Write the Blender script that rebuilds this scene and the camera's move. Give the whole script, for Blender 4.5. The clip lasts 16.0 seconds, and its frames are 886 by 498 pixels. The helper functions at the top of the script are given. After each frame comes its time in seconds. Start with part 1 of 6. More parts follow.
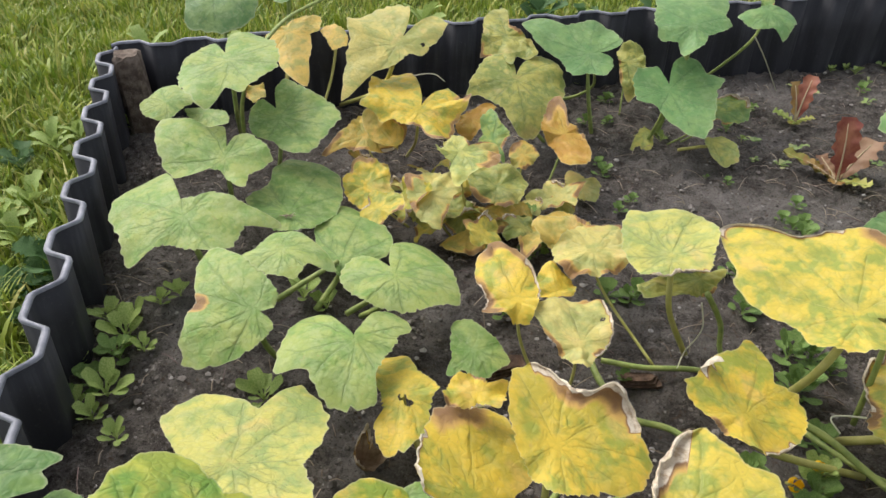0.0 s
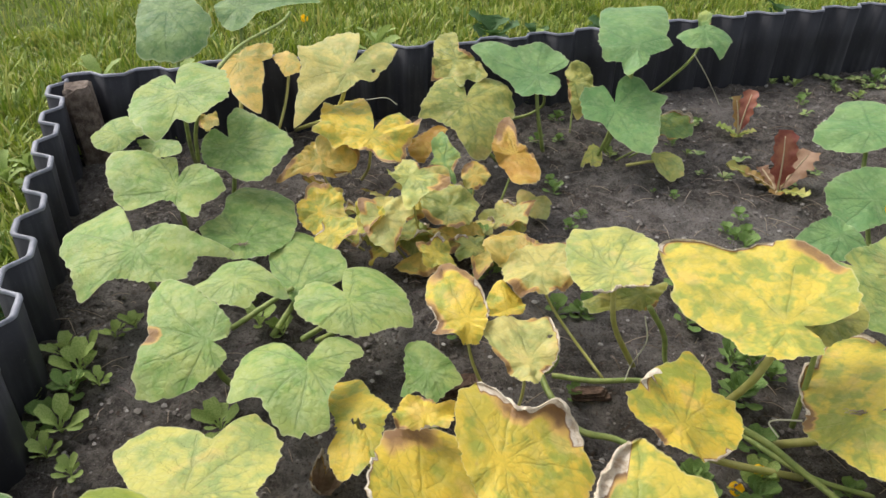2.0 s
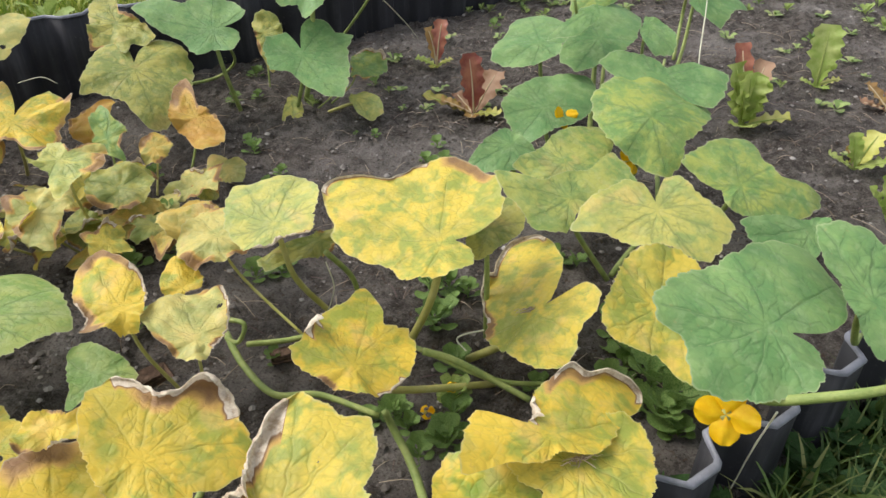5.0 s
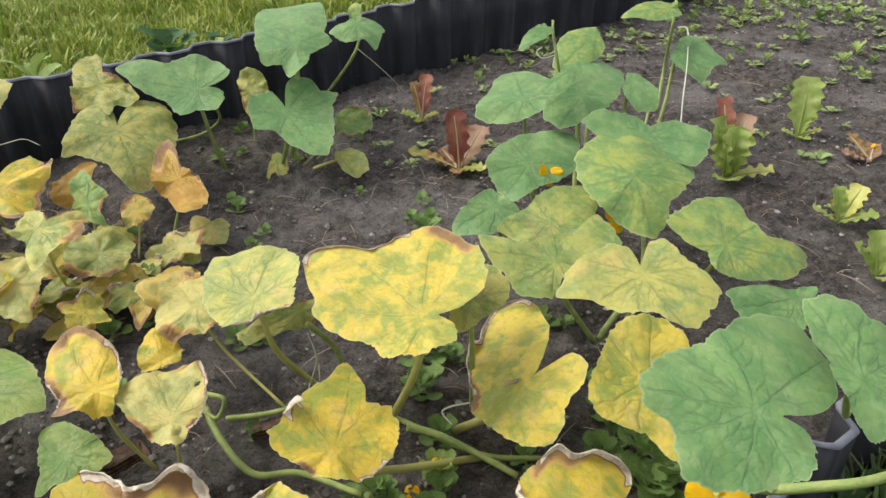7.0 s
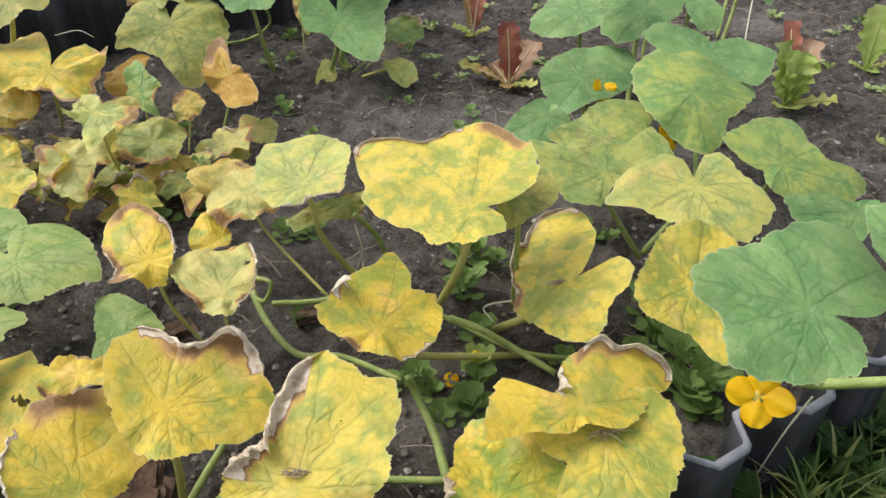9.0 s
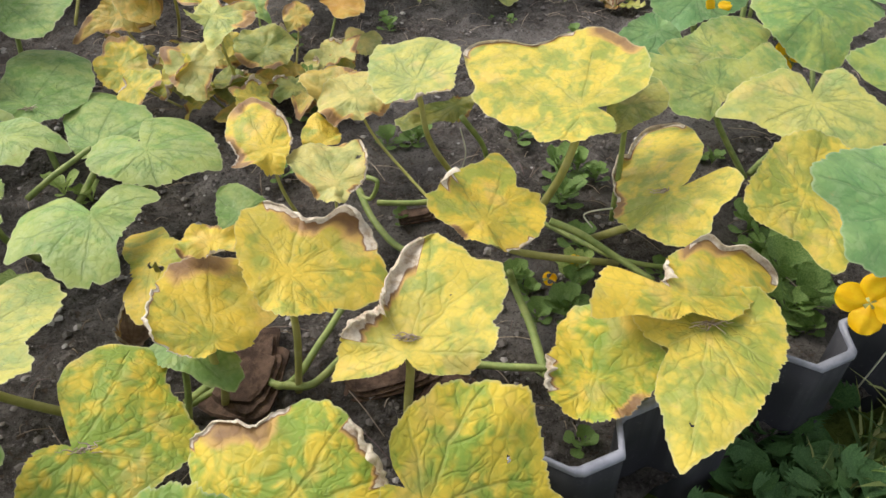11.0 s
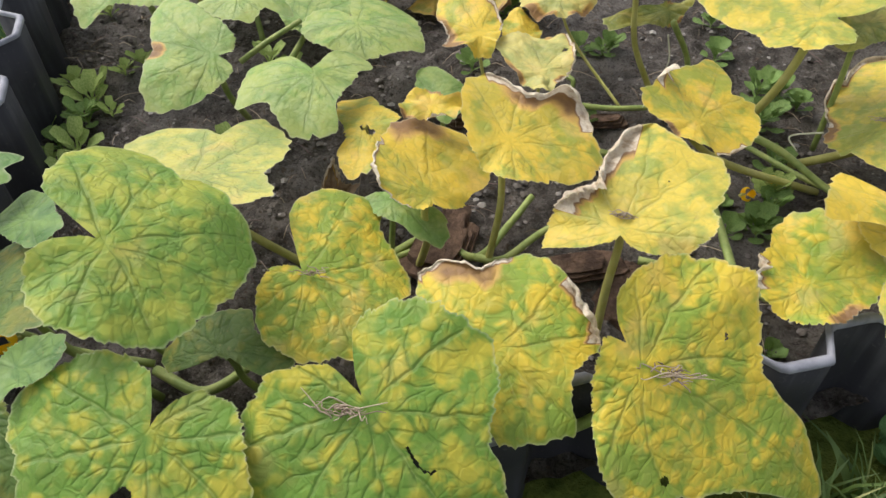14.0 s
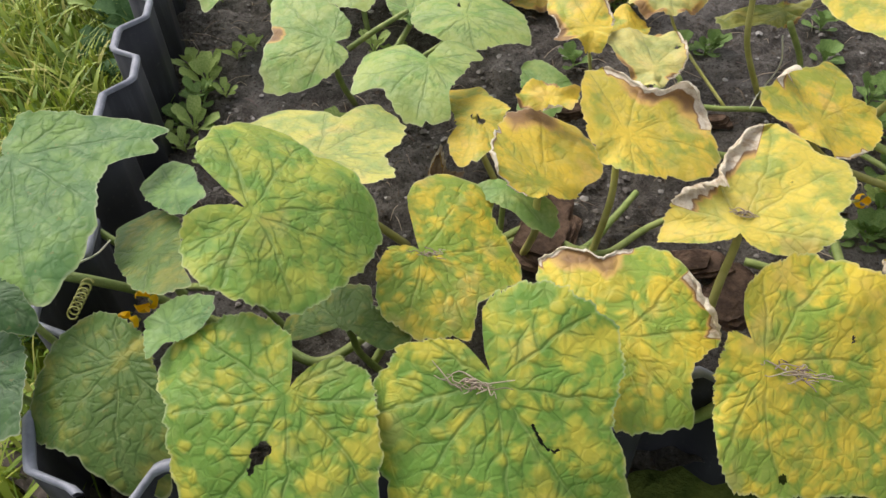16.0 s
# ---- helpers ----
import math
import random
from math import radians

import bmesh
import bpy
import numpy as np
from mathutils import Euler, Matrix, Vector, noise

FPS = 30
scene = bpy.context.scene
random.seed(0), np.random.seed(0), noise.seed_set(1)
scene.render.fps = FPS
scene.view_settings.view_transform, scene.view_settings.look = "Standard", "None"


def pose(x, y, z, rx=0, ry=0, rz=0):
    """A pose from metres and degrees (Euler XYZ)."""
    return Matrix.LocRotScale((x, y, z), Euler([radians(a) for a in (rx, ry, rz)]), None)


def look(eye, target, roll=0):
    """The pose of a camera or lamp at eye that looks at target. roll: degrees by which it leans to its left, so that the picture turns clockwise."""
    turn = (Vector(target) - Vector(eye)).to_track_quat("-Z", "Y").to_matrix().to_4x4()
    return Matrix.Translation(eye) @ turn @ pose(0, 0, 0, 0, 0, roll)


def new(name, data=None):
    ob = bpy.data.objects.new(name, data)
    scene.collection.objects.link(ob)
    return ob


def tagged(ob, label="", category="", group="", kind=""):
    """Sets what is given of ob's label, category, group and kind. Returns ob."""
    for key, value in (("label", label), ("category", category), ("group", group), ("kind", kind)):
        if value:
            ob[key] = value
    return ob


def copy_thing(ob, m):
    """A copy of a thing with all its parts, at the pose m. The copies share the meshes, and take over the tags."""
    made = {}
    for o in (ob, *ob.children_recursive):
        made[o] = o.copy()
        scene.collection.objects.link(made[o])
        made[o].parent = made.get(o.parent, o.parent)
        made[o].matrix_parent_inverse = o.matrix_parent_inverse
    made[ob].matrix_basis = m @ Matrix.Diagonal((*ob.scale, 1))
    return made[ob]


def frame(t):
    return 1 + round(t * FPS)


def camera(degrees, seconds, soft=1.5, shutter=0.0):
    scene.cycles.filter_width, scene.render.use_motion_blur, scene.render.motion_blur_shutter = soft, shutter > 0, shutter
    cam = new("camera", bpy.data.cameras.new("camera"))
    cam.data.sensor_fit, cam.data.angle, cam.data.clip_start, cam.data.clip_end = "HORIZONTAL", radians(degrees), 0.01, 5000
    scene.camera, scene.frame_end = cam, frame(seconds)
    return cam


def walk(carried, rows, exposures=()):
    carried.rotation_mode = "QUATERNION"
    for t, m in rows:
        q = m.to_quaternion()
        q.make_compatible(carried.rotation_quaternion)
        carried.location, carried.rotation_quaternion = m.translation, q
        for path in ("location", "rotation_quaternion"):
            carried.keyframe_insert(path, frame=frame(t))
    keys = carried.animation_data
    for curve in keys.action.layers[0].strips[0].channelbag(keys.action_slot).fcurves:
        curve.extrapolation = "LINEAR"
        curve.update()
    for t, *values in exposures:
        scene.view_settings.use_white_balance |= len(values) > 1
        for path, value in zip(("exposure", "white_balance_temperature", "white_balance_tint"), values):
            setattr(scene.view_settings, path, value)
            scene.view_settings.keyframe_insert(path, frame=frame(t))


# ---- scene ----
cam = camera(63.9, 16.0, 1.5)
PATH = [
    (0, (0.141, -0.161, 0.572), (-0.019, 1.512, -0.512), 1.7),
    (0.5, (0.143, -0.158, 0.583), (0.006, 1.541, -0.464), 1.9),
    (1, (0.145, -0.156, 0.596), (0.013, 1.569, -0.408), 1.7),
    (1.5, (0.148, -0.161, 0.599), (0.03, 1.57, -0.396), 1.6),
    (2, (0.163, -0.171, 0.591), (0.088, 1.532, -0.455), 1.3),
    (2.5, (0.187, -0.17, 0.576), (0.208, 1.51, -0.509), 1.6),
    (3, (0.212, -0.167, 0.573), (0.328, 1.507, -0.515), 1.4),
    (3.5, (0.227, -0.168, 0.572), (0.388, 1.491, -0.533), 0.2),
    (4, (0.26, -0.16, 0.568), (0.555, 1.478, -0.541), 0.0),
    (4.5, (0.296, -0.151, 0.557), (0.725, 1.443, -0.571), 0.2),
    (5, (0.307, -0.154, 0.56), (0.785, 1.425, -0.571), 0.2),
    (5.2, (0.311, -0.15, 0.562), (0.798, 1.428, -0.565), -0.7),
    (7.3, (0.323, -0.128, 0.584), (0.848, 1.499, -0.454), 0.3),
    (7.5, (0.319, -0.127, 0.58), (0.842, 1.489, -0.476), 0.7),
    (8, (0.318, -0.13, 0.572), (0.819, 1.474, -0.512), 0.8),
    (8.5, (0.311, -0.141, 0.557), (0.729, 1.436, -0.601), 0.4),
    (9, (0.303, -0.149, 0.545), (0.704, 1.411, -0.641), 1.4),
    (9.2, (0.297, -0.153, 0.543), (0.67, 1.399, -0.662), 1.5),
    (11.3, (0.267, -0.19, 0.517), (0.411, 1.31, -0.798), -0.8),
    (11.5, (0.264, -0.192, 0.516), (0.392, 1.304, -0.805), -0.8),
    (12, (0.253, -0.2, 0.509), (0.354, 1.28, -0.833), -0.1),
    (12.5, (0.235, -0.207, 0.496), (0.278, 1.249, -0.875), 0.6),
    (13, (0.216, -0.22, 0.489), (0.199, 1.214, -0.905), 0.5),
    (13.5, (0.201, -0.228, 0.486), (0.134, 1.185, -0.928), 0.1),
    (14, (0.186, -0.233, 0.488), (0.057, 1.172, -0.93), -0.6),
    (14.5, (0.174, -0.238, 0.491), (-0.005, 1.165, -0.924), -0.9),
    (15, (0.164, -0.244, 0.491), (-0.045, 1.149, -0.929), -1.2),
    (15.5, (0.153, -0.249, 0.49), (-0.078, 1.131, -0.939), -1.2),
    (16, (0.143, -0.254, 0.492), (-0.142, 1.123, -0.93), -2.0),
]
walk(cam, [(t, look(eye, target, roll)) for t, eye, target, roll in PATH])


# ---- light ----
world = bpy.data.worlds.new("overcast_sky")
scene.world = world
world.use_nodes = True
wn, wl = world.node_tree.nodes, world.node_tree.links
sky = wn.new("ShaderNodeTexSky")
sky.sky_type = "NISHITA"
sky.sun_disc = False
sky.sun_elevation = radians(52)
sky.sun_rotation = radians(-60)
sky.air_density, sky.dust_density = 1.0, 4.0
haze = wn.new("ShaderNodeHueSaturation")
haze.inputs["Saturation"].default_value = 0.35
wl.new(sky.outputs["Color"], haze.inputs["Color"])
wl.new(haze.outputs["Color"], wn["Background"].inputs["Color"])
wn["Background"].inputs["Strength"].default_value = 0.255
sun_data = bpy.data.lights.new("sun", "SUN")
sun_data.energy, sun_data.angle, sun_data.color = 1.2, radians(25), (1.0, 0.95, 0.86)
sun = new("sun", sun_data)
sun.matrix_world = look((-1.6, 1.0, 2.6), (0, 0, 0))

# ---- materials ----


class Nodes:
    """A small builder for node materials."""

    def __init__(self, name):
        self.mat = bpy.data.materials.new(name)
        self.mat.use_nodes = True
        self.tree = self.mat.node_tree
        self.bsdf = self.tree.nodes["Principled BSDF"]
        self.out = self.tree.nodes["Material Output"]

    def node(self, kind, **inputs):
        n = self.tree.nodes.new("ShaderNode" + kind)
        for key, value in inputs.items():
            self.put(n, key, value)
        return n

    def put(self, n, key, value):
        socket = n.inputs[int(key[1:])] if key[0] == "i" and key[1:].isdigit() else n.inputs[key.replace("_", " ")]
        if hasattr(value, "node"):
            self.tree.links.new(value, socket)
        else:
            socket.default_value = value

    def math(self, op, a, b=0.0, clamp=False):
        n = self.node("Math", i0=a, i1=b)
        n.operation, n.use_clamp = op, clamp
        return n.outputs[0]

    def mix(self, f, a, b, mode="MIX"):
        n = self.node("Mix")
        n.data_type, n.blend_type = "RGBA", mode
        for i, value in ((0, f), (6, a), (7, b)):
            if hasattr(value, "node"):
                self.tree.links.new(value, n.inputs[i])
            else:
                n.inputs[i].default_value = value if i == 0 else (*value, 1)
        return n.outputs[2]

    def step(self, v, lo, hi):
        n = self.node("MapRange", Value=v, From_Min=lo, From_Max=hi)
        n.interpolation_type = "SMOOTHSTEP"
        return n.outputs[0]

    def noise(self, scale, coords, detail=4.0, rough=0.6, warp=0.0):
        return self.node("TexNoise", Vector=coords, Scale=scale, Detail=detail, Roughness=rough, Distortion=warp).outputs[0]

    def attr(self, name):
        n = self.node("Attribute")
        n.attribute_name = name
        return n.outputs["Fac"]

    def coords(self, kind="Object"):
        """Local coordinates, set apart from thing to thing."""
        tc = self.node("TexCoord").outputs[kind]
        r = self.node("ObjectInfo").outputs["Random"]
        off = self.node("CombineXYZ", X=self.math("MULTIPLY", r, 7.1), Y=self.math("MULTIPLY", r, 3.7), Z=self.math("MULTIPLY", r, 9.3))
        add = self.node("VectorMath", i0=tc, i1=off.outputs[0])
        return add.outputs[0]

    def bump(self, height, strength, distance, normal=None):
        n = self.node("Bump", Height=height, Strength=strength, Distance=distance)
        if normal is not None:
            self.put(n, "Normal", normal)
        return n.outputs[0]


def leaf_material(name, green, yellow, share, spots=0.0, vein=(0.42, 0.46, 0.2), soft=0.16, through_light=0.22, bloom=0.0, crease=0.3, fade=0.28):
    """A cucumber leaf: green that turns yellow in blotches between the veins, and dries to tan and brown."""
    m = Nodes(name)
    co = m.coords()
    big = m.noise(14, co, 2, 0.5, 0.3)
    mid = m.noise(46, co, 3, 0.55, 0.3)
    fine = m.noise(300, co, 5, 0.65)
    v = m.attr("vein")
    r = m.attr("rim")
    turning = m.math("ADD", m.math("MULTIPLY", big, 0.38), m.math("MULTIPLY", mid, 0.62))
    turning = m.math("ADD", turning, m.math("MULTIPLY", m.step(v, 0.001, 0.009), 0.03))
    edge = 0.515 - (share - 0.5) * 0.3
    f = m.step(turning, edge - soft * 0.5, edge + soft * 0.5)
    warped = m.node("VectorMath", i0=co, i1=m.node("VectorMath", i0=m.node("TexNoise", Vector=co, Scale=40.0, Detail=1.0).outputs["Color"], i1=(0.014, 0.014, 0.014)).outputs[0])
    warped.inputs[1].links[0].from_node.operation = "MULTIPLY"
    cells = m.node("TexVoronoi", Vector=warped.outputs[0], Scale=92.0)
    cells.feature = "SMOOTH_F1"
    cells.inputs["Smoothness"].default_value = 0.4
    blot = m.math("MULTIPLY", m.step(cells.outputs["Distance"], 0.56, 0.26), m.step(m.noise(34, co, 2), 0.42, 0.52))
    f = m.math("MAXIMUM", f, m.math("MULTIPLY", blot, spots))
    base = m.mix(f, green, yellow)
    dull = tuple(c * 0.7 for c in green)
    base = m.mix(m.math("MULTIPLY", m.step(m.noise(24, co, 4, 0.6), 0.45, 0.66), 0.5), base, dull)
    base = m.mix(m.math("MULTIPLY", m.step(m.noise(27, co, 2, 0.5), 0.58, 0.7), (0.55 if yellow[0] > 0.4 else 0.0) * share), base, (0.8, 0.5, 0.2))
    pale = tuple(min(0.8, c * 0.6 + q) for c, q in zip(yellow, (0.22, 0.24, 0.16)))
    base = m.mix(m.math("MULTIPLY", m.step(m.noise(75, co, 3, 0.6, 0.5), 0.5, 0.66), fade), base, pale)
    fleck = m.step(m.noise(210, co, 2, 0.5), 0.66, 0.74)
    base = m.mix(m.math("MULTIPLY", fleck, 0.5 * share), base, (0.42, 0.24, 0.1))
    base = m.mix(m.math("MULTIPLY", fine, 0.14), base, tuple(min(1, c * 1.25 + 0.02) for c in yellow))
    if bloom:
        base = m.mix(m.math("MULTIPLY", m.step(m.noise(42, co, 5, 0.7), 0.36, 0.7), bloom), base, (0.46, 0.53, 0.27))
    quilt = m.node("TexVoronoi", Vector=warped.outputs[0], Scale=125.0)
    quilt.feature = "DISTANCE_TO_EDGE"
    net = m.step(quilt.outputs["Distance"], 0.0, 0.16)
    # creases and vein grooves darkened in the colour, standing in for their shade
    base = m.mix(m.math("MULTIPLY", m.math("SUBTRACT", 1.0, net), 0.1 + 0.4 * max(0.0, crease - 0.34)), base, tuple(c * 0.6 for c in green))
    base = m.mix(m.math("MULTIPLY", m.step(v, 0.0032, 0.0007), 0.18 if yellow[0] > 0.6 else 0.45), base, tuple(c * 0.62 for c in green))
    base = m.mix(m.math("MULTIPLY", m.step(v, 0.0011, 0.0002), 0.3), base, vein)
    dry = m.math("ADD", m.attr("dry"), m.math("MULTIPLY", m.math("SUBTRACT", m.noise(45, co, 4), 0.5), 0.55))
    base = m.mix(m.step(dry, 0.15, 0.5), base, (0.58, 0.36, 0.1))
    base = m.mix(m.step(dry, 0.42, 0.85), base, (0.25, 0.14, 0.065))
    paper = m.mix(m.step(m.noise(120, co, 5, 0.7), 0.4, 0.68), (0.72, 0.64, 0.52), (0.46, 0.35, 0.24))
    base = m.mix(m.step(dry, 0.85, 1.05), base, paper)
    # a thin bleached edge
    base = m.mix(m.math("MULTIPLY", m.step(r, 0.97, 1.0), 0.35), base, (0.6, 0.58, 0.38))
    h = m.math("ADD", m.math("MULTIPLY", m.step(v, 0.0, 0.0026), 0.62), m.math("MULTIPLY", m.step(quilt.outputs["Distance"], 0.0, 0.2), 0.24))
    h = m.math("ADD", h, m.math("MULTIPLY", m.step(cells.outputs["Distance"], 0.6, 0.0), 0.7))
    h = m.math("ADD", h, m.math("MULTIPLY", m.noise(130, co, 3, 0.6, 0.4), 0.45))
    h = m.math("ADD", h, m.math("MULTIPLY", fine, 0.15))
    nrm = m.bump(h, crease * 1.4, 0.0022)
    m.put(m.bsdf, "Base Color", base)
    m.put(m.bsdf, "Roughness", m.math("ADD", m.math("MULTIPLY", mid, 0.25), 0.42))
    m.put(m.bsdf, "Specular IOR Level", 0.35)
    m.put(m.bsdf, "Normal", nrm)
    tl = m.node("BsdfTranslucent", Color=base, Normal=nrm)
    mixer = m.node("MixShader", i0=through_light, i1=m.bsdf.outputs[0], i2=tl.outputs[0])
    m.tree.links.new(mixer.outputs[0], m.out.inputs[0])
    return m.mat


LOOKS = {
    "pale": leaf_material("leaf_pale", (0.19, 0.335, 0.07), (0.38, 0.45, 0.12), 0.5, 0.35, (0.5, 0.55, 0.3), 0.18, bloom=0.36),
    "green": leaf_material("leaf_green", (0.145, 0.285, 0.055), (0.35, 0.43, 0.12), 0.42, 0.3, (0.42, 0.47, 0.25), 0.18, bloom=0.25),
    "deep": leaf_material("leaf_deep", (0.1, 0.21, 0.065), (0.2, 0.31, 0.1), 0.42, 0.0, (0.3, 0.42, 0.2), 0.2, bloom=0.2),
    "deep2": leaf_material("leaf_dark", (0.09, 0.2, 0.055), (0.2, 0.32, 0.075), 0.45, 0.2, (0.3, 0.42, 0.18), 0.2),
    "fresh": leaf_material("leaf_fresh", (0.135, 0.285, 0.095), (0.22, 0.36, 0.12), 0.45, 0.0, (0.34, 0.46, 0.22), 0.25, bloom=0.1),
    "fresh2": leaf_material("leaf_fresh_mottled", (0.165, 0.31, 0.09), (0.38, 0.43, 0.1), 0.4, 0.5, (0.36, 0.45, 0.2), 0.2),
    "lime": leaf_material("leaf_lime", (0.28, 0.37, 0.11), (0.57, 0.53, 0.13), 0.56, 0.5, (0.6, 0.58, 0.25), 0.18, bloom=0.12),
    "lime2": leaf_material("leaf_lime_green", (0.2, 0.33, 0.09), (0.46, 0.48, 0.12), 0.48, 0.6, (0.5, 0.54, 0.22), 0.18, bloom=0.12),
    "yellow": leaf_material("leaf_yellow", (0.32, 0.37, 0.06), (0.71, 0.51, 0.06), 0.6, 0.5, (0.62, 0.53, 0.14), 0.13, fade=0.2),
    "yellow2": leaf_material("leaf_yellow_mottled", (0.3, 0.36, 0.07), (0.68, 0.53, 0.08), 0.54, 0.6, (0.62, 0.57, 0.2), 0.13, fade=0.22),
    "straw": leaf_material("leaf_straw", (0.37, 0.4, 0.12), (0.62, 0.53, 0.16), 0.58, 0.4, (0.66, 0.62, 0.3), 0.16, bloom=0.1),
    "amber": leaf_material("leaf_amber", (0.36, 0.35, 0.08), (0.66, 0.46, 0.1), 0.62, 0.3, (0.62, 0.5, 0.18), 0.16, fade=0.16),
    "rust": leaf_material("leaf_rust", (0.5, 0.34, 0.05), (0.44, 0.23, 0.03), 0.6, 0.2, (0.5, 0.34, 0.1), 0.2, fade=0.05),
    "olive": leaf_material("leaf_olive", (0.2, 0.26, 0.06), (0.44, 0.41, 0.1), 0.5, 0.5, (0.45, 0.45, 0.2), 0.16),
    "spot": leaf_material("leaf_spotted", (0.125, 0.275, 0.04), (0.55, 0.48, 0.055), 0.28, 0.75, (0.38, 0.46, 0.14), 0.15, crease=0.42, fade=0.12),
    "spot_g": leaf_material("leaf_spotted_green", (0.155, 0.305, 0.05), (0.44, 0.46, 0.07), 0.42, 0.35, (0.38, 0.48, 0.16), 0.18, crease=0.42, fade=0.12),
    "spot_y": leaf_material("leaf_spotted_yellow", (0.225, 0.355, 0.05), (0.72, 0.54, 0.055), 0.46, 0.9, (0.48, 0.48, 0.14), 0.15, crease=0.42, fade=0.1),
    "dead": leaf_material("leaf_dead", (0.16, 0.095, 0.055), (0.33, 0.23, 0.16), 0.5, 0.3, (0.4, 0.3, 0.2), 0.2, crease=0.5),
    # leaf green darkened: the shade on the low near leaves is in the colour
    "shade": leaf_material("leaf_shaded_green", (0.035, 0.088, 0.022), (0.07, 0.145, 0.035), 0.4, 0.2, (0.2, 0.3, 0.12), 0.2),
    # spotted leaf with the shade under larger leaves put into its colour
    "spot_shaded": leaf_material("leaf_spotted_shaded", (0.08, 0.16, 0.03), (0.3, 0.28, 0.045), 0.28, 0.5, (0.3, 0.36, 0.12), 0.14, crease=0.42, fade=0.1),
}


def stem_material(name, a, b):
    m = Nodes(name)
    co = m.coords()
    n = m.noise(70, co, 4)
    m.put(m.bsdf, "Base Color", m.mix(m.step(n, 0.35, 0.7), a, b))
    m.put(m.bsdf, "Roughness", 0.55)
    m.put(m.bsdf, "Normal", m.bump(m.noise(600, co, 3), 0.6, 0.001))
    return m.mat


STEM = stem_material("stem_green", (0.21, 0.28, 0.07), (0.34, 0.385, 0.115))
STEM_YELLOW = stem_material("stem_yellow", (0.42, 0.4, 0.1), (0.5, 0.47, 0.16))
TENDRIL = stem_material("tendril_pale", (0.55, 0.55, 0.4), (0.62, 0.6, 0.45))


def soil_material():
    m = Nodes("soil")
    co = m.node("TexCoord").outputs["Object"]
    big, mid, fine = m.noise(5, co, 4), m.noise(45, co, 6, 0.7), m.noise(300, co, 7, 0.8)
    base = m.mix(m.step(mid, 0.32, 0.7), (0.07, 0.06, 0.052), (0.24, 0.212, 0.19))
    base = m.mix(m.math("MULTIPLY", m.step(big, 0.46, 0.7), 0.85), base, (0.34, 0.312, 0.29))
    base = m.mix(m.math("MULTIPLY", m.step(fine, 0.47, 0.38), 0.75), base, (0.016, 0.013, 0.011))
    base = m.mix(m.math("MULTIPLY", m.step(fine, 0.54, 0.64), 0.55), base, (0.42, 0.385, 0.355))
    base = m.mix(m.math("MULTIPLY", m.step(m.noise(130, co, 3, 0.6), 0.6, 0.68), 0.6), base, (0.13, 0.085, 0.055))
    m.put(m.bsdf, "Base Color", base)
    m.put(m.bsdf, "Roughness", 0.95)
    m.put(m.bsdf, "Specular IOR Level", 0.15)
    h = m.math("ADD", m.math("MULTIPLY", mid, 1.0), m.math("MULTIPLY", fine, 0.5))
    m.put(m.bsdf, "Normal", m.bump(h, 1.0, 0.022))
    return m.mat


SOIL = soil_material()


def plain_material(name, a, b, scale, rough, relief=0.3, depth=0.002, spec=0.5, thin=0.0):
    m = Nodes(name)
    co = m.coords()
    n = m.noise(scale, co, 5, 0.65)
    m.put(m.bsdf, "Base Color", m.mix(m.step(n, 0.35, 0.68), a, b))
    m.put(m.bsdf, "Roughness", rough)
    m.put(m.bsdf, "Specular IOR Level", spec)
    m.put(m.bsdf, "Normal", m.bump(m.noise(scale * 3, co, 4), relief, depth))
    if thin:
        tl = m.node("BsdfTranslucent", Color=m.bsdf.inputs["Base Color"].links[0].from_socket)
        mixer = m.node("MixShader", i0=thin, i1=m.bsdf.outputs[0], i2=tl.outputs[0])
        m.tree.links.new(mixer.outputs[0], m.out.inputs[0])
    return m.mat


def plastic_material():
    """Black plastic with dust that rain has washed down in streaks."""
    m = Nodes("black_plastic")
    co = m.coords()
    tall = m.node("VectorMath", i0=co, i1=(60.0, 60.0, 4.0))
    tall.operation = "MULTIPLY"
    streak = m.step(m.noise(1.0, tall.outputs[0], 4, 0.6), 0.42, 0.75)
    dust = m.math("MULTIPLY", streak, m.step(m.noise(9, co, 4), 0.35, 0.65))
    base = m.mix(dust, (0.032, 0.032, 0.037), (0.08, 0.079, 0.086))
    base = m.mix(m.math("MULTIPLY", m.step(m.noise(220, co, 3), 0.6, 0.75), 0.5), base, (0.09, 0.085, 0.085))
    m.put(m.bsdf, "Base Color", base)
    m.put(m.bsdf, "Roughness", m.math("ADD", m.math("MULTIPLY", dust, 0.25), 0.5))
    m.put(m.bsdf, "Specular IOR Level", 0.2)
    m.put(m.bsdf, "Normal", m.bump(m.noise(30, co, 3), 0.15, 0.002))
    return m.mat


PLASTIC = plastic_material()
# worn plastic grey, lightened by the sky reflection painted into it
PLASTIC_EDGE = plain_material("worn_skylit_plastic_edge", (0.17, 0.175, 0.205), (0.28, 0.285, 0.33), 40, 0.5)
LAWN = plain_material("lawn_soil", (0.06, 0.085, 0.018), (0.12, 0.145, 0.03), 22, 0.95, 0.8, 0.01, 0.1)


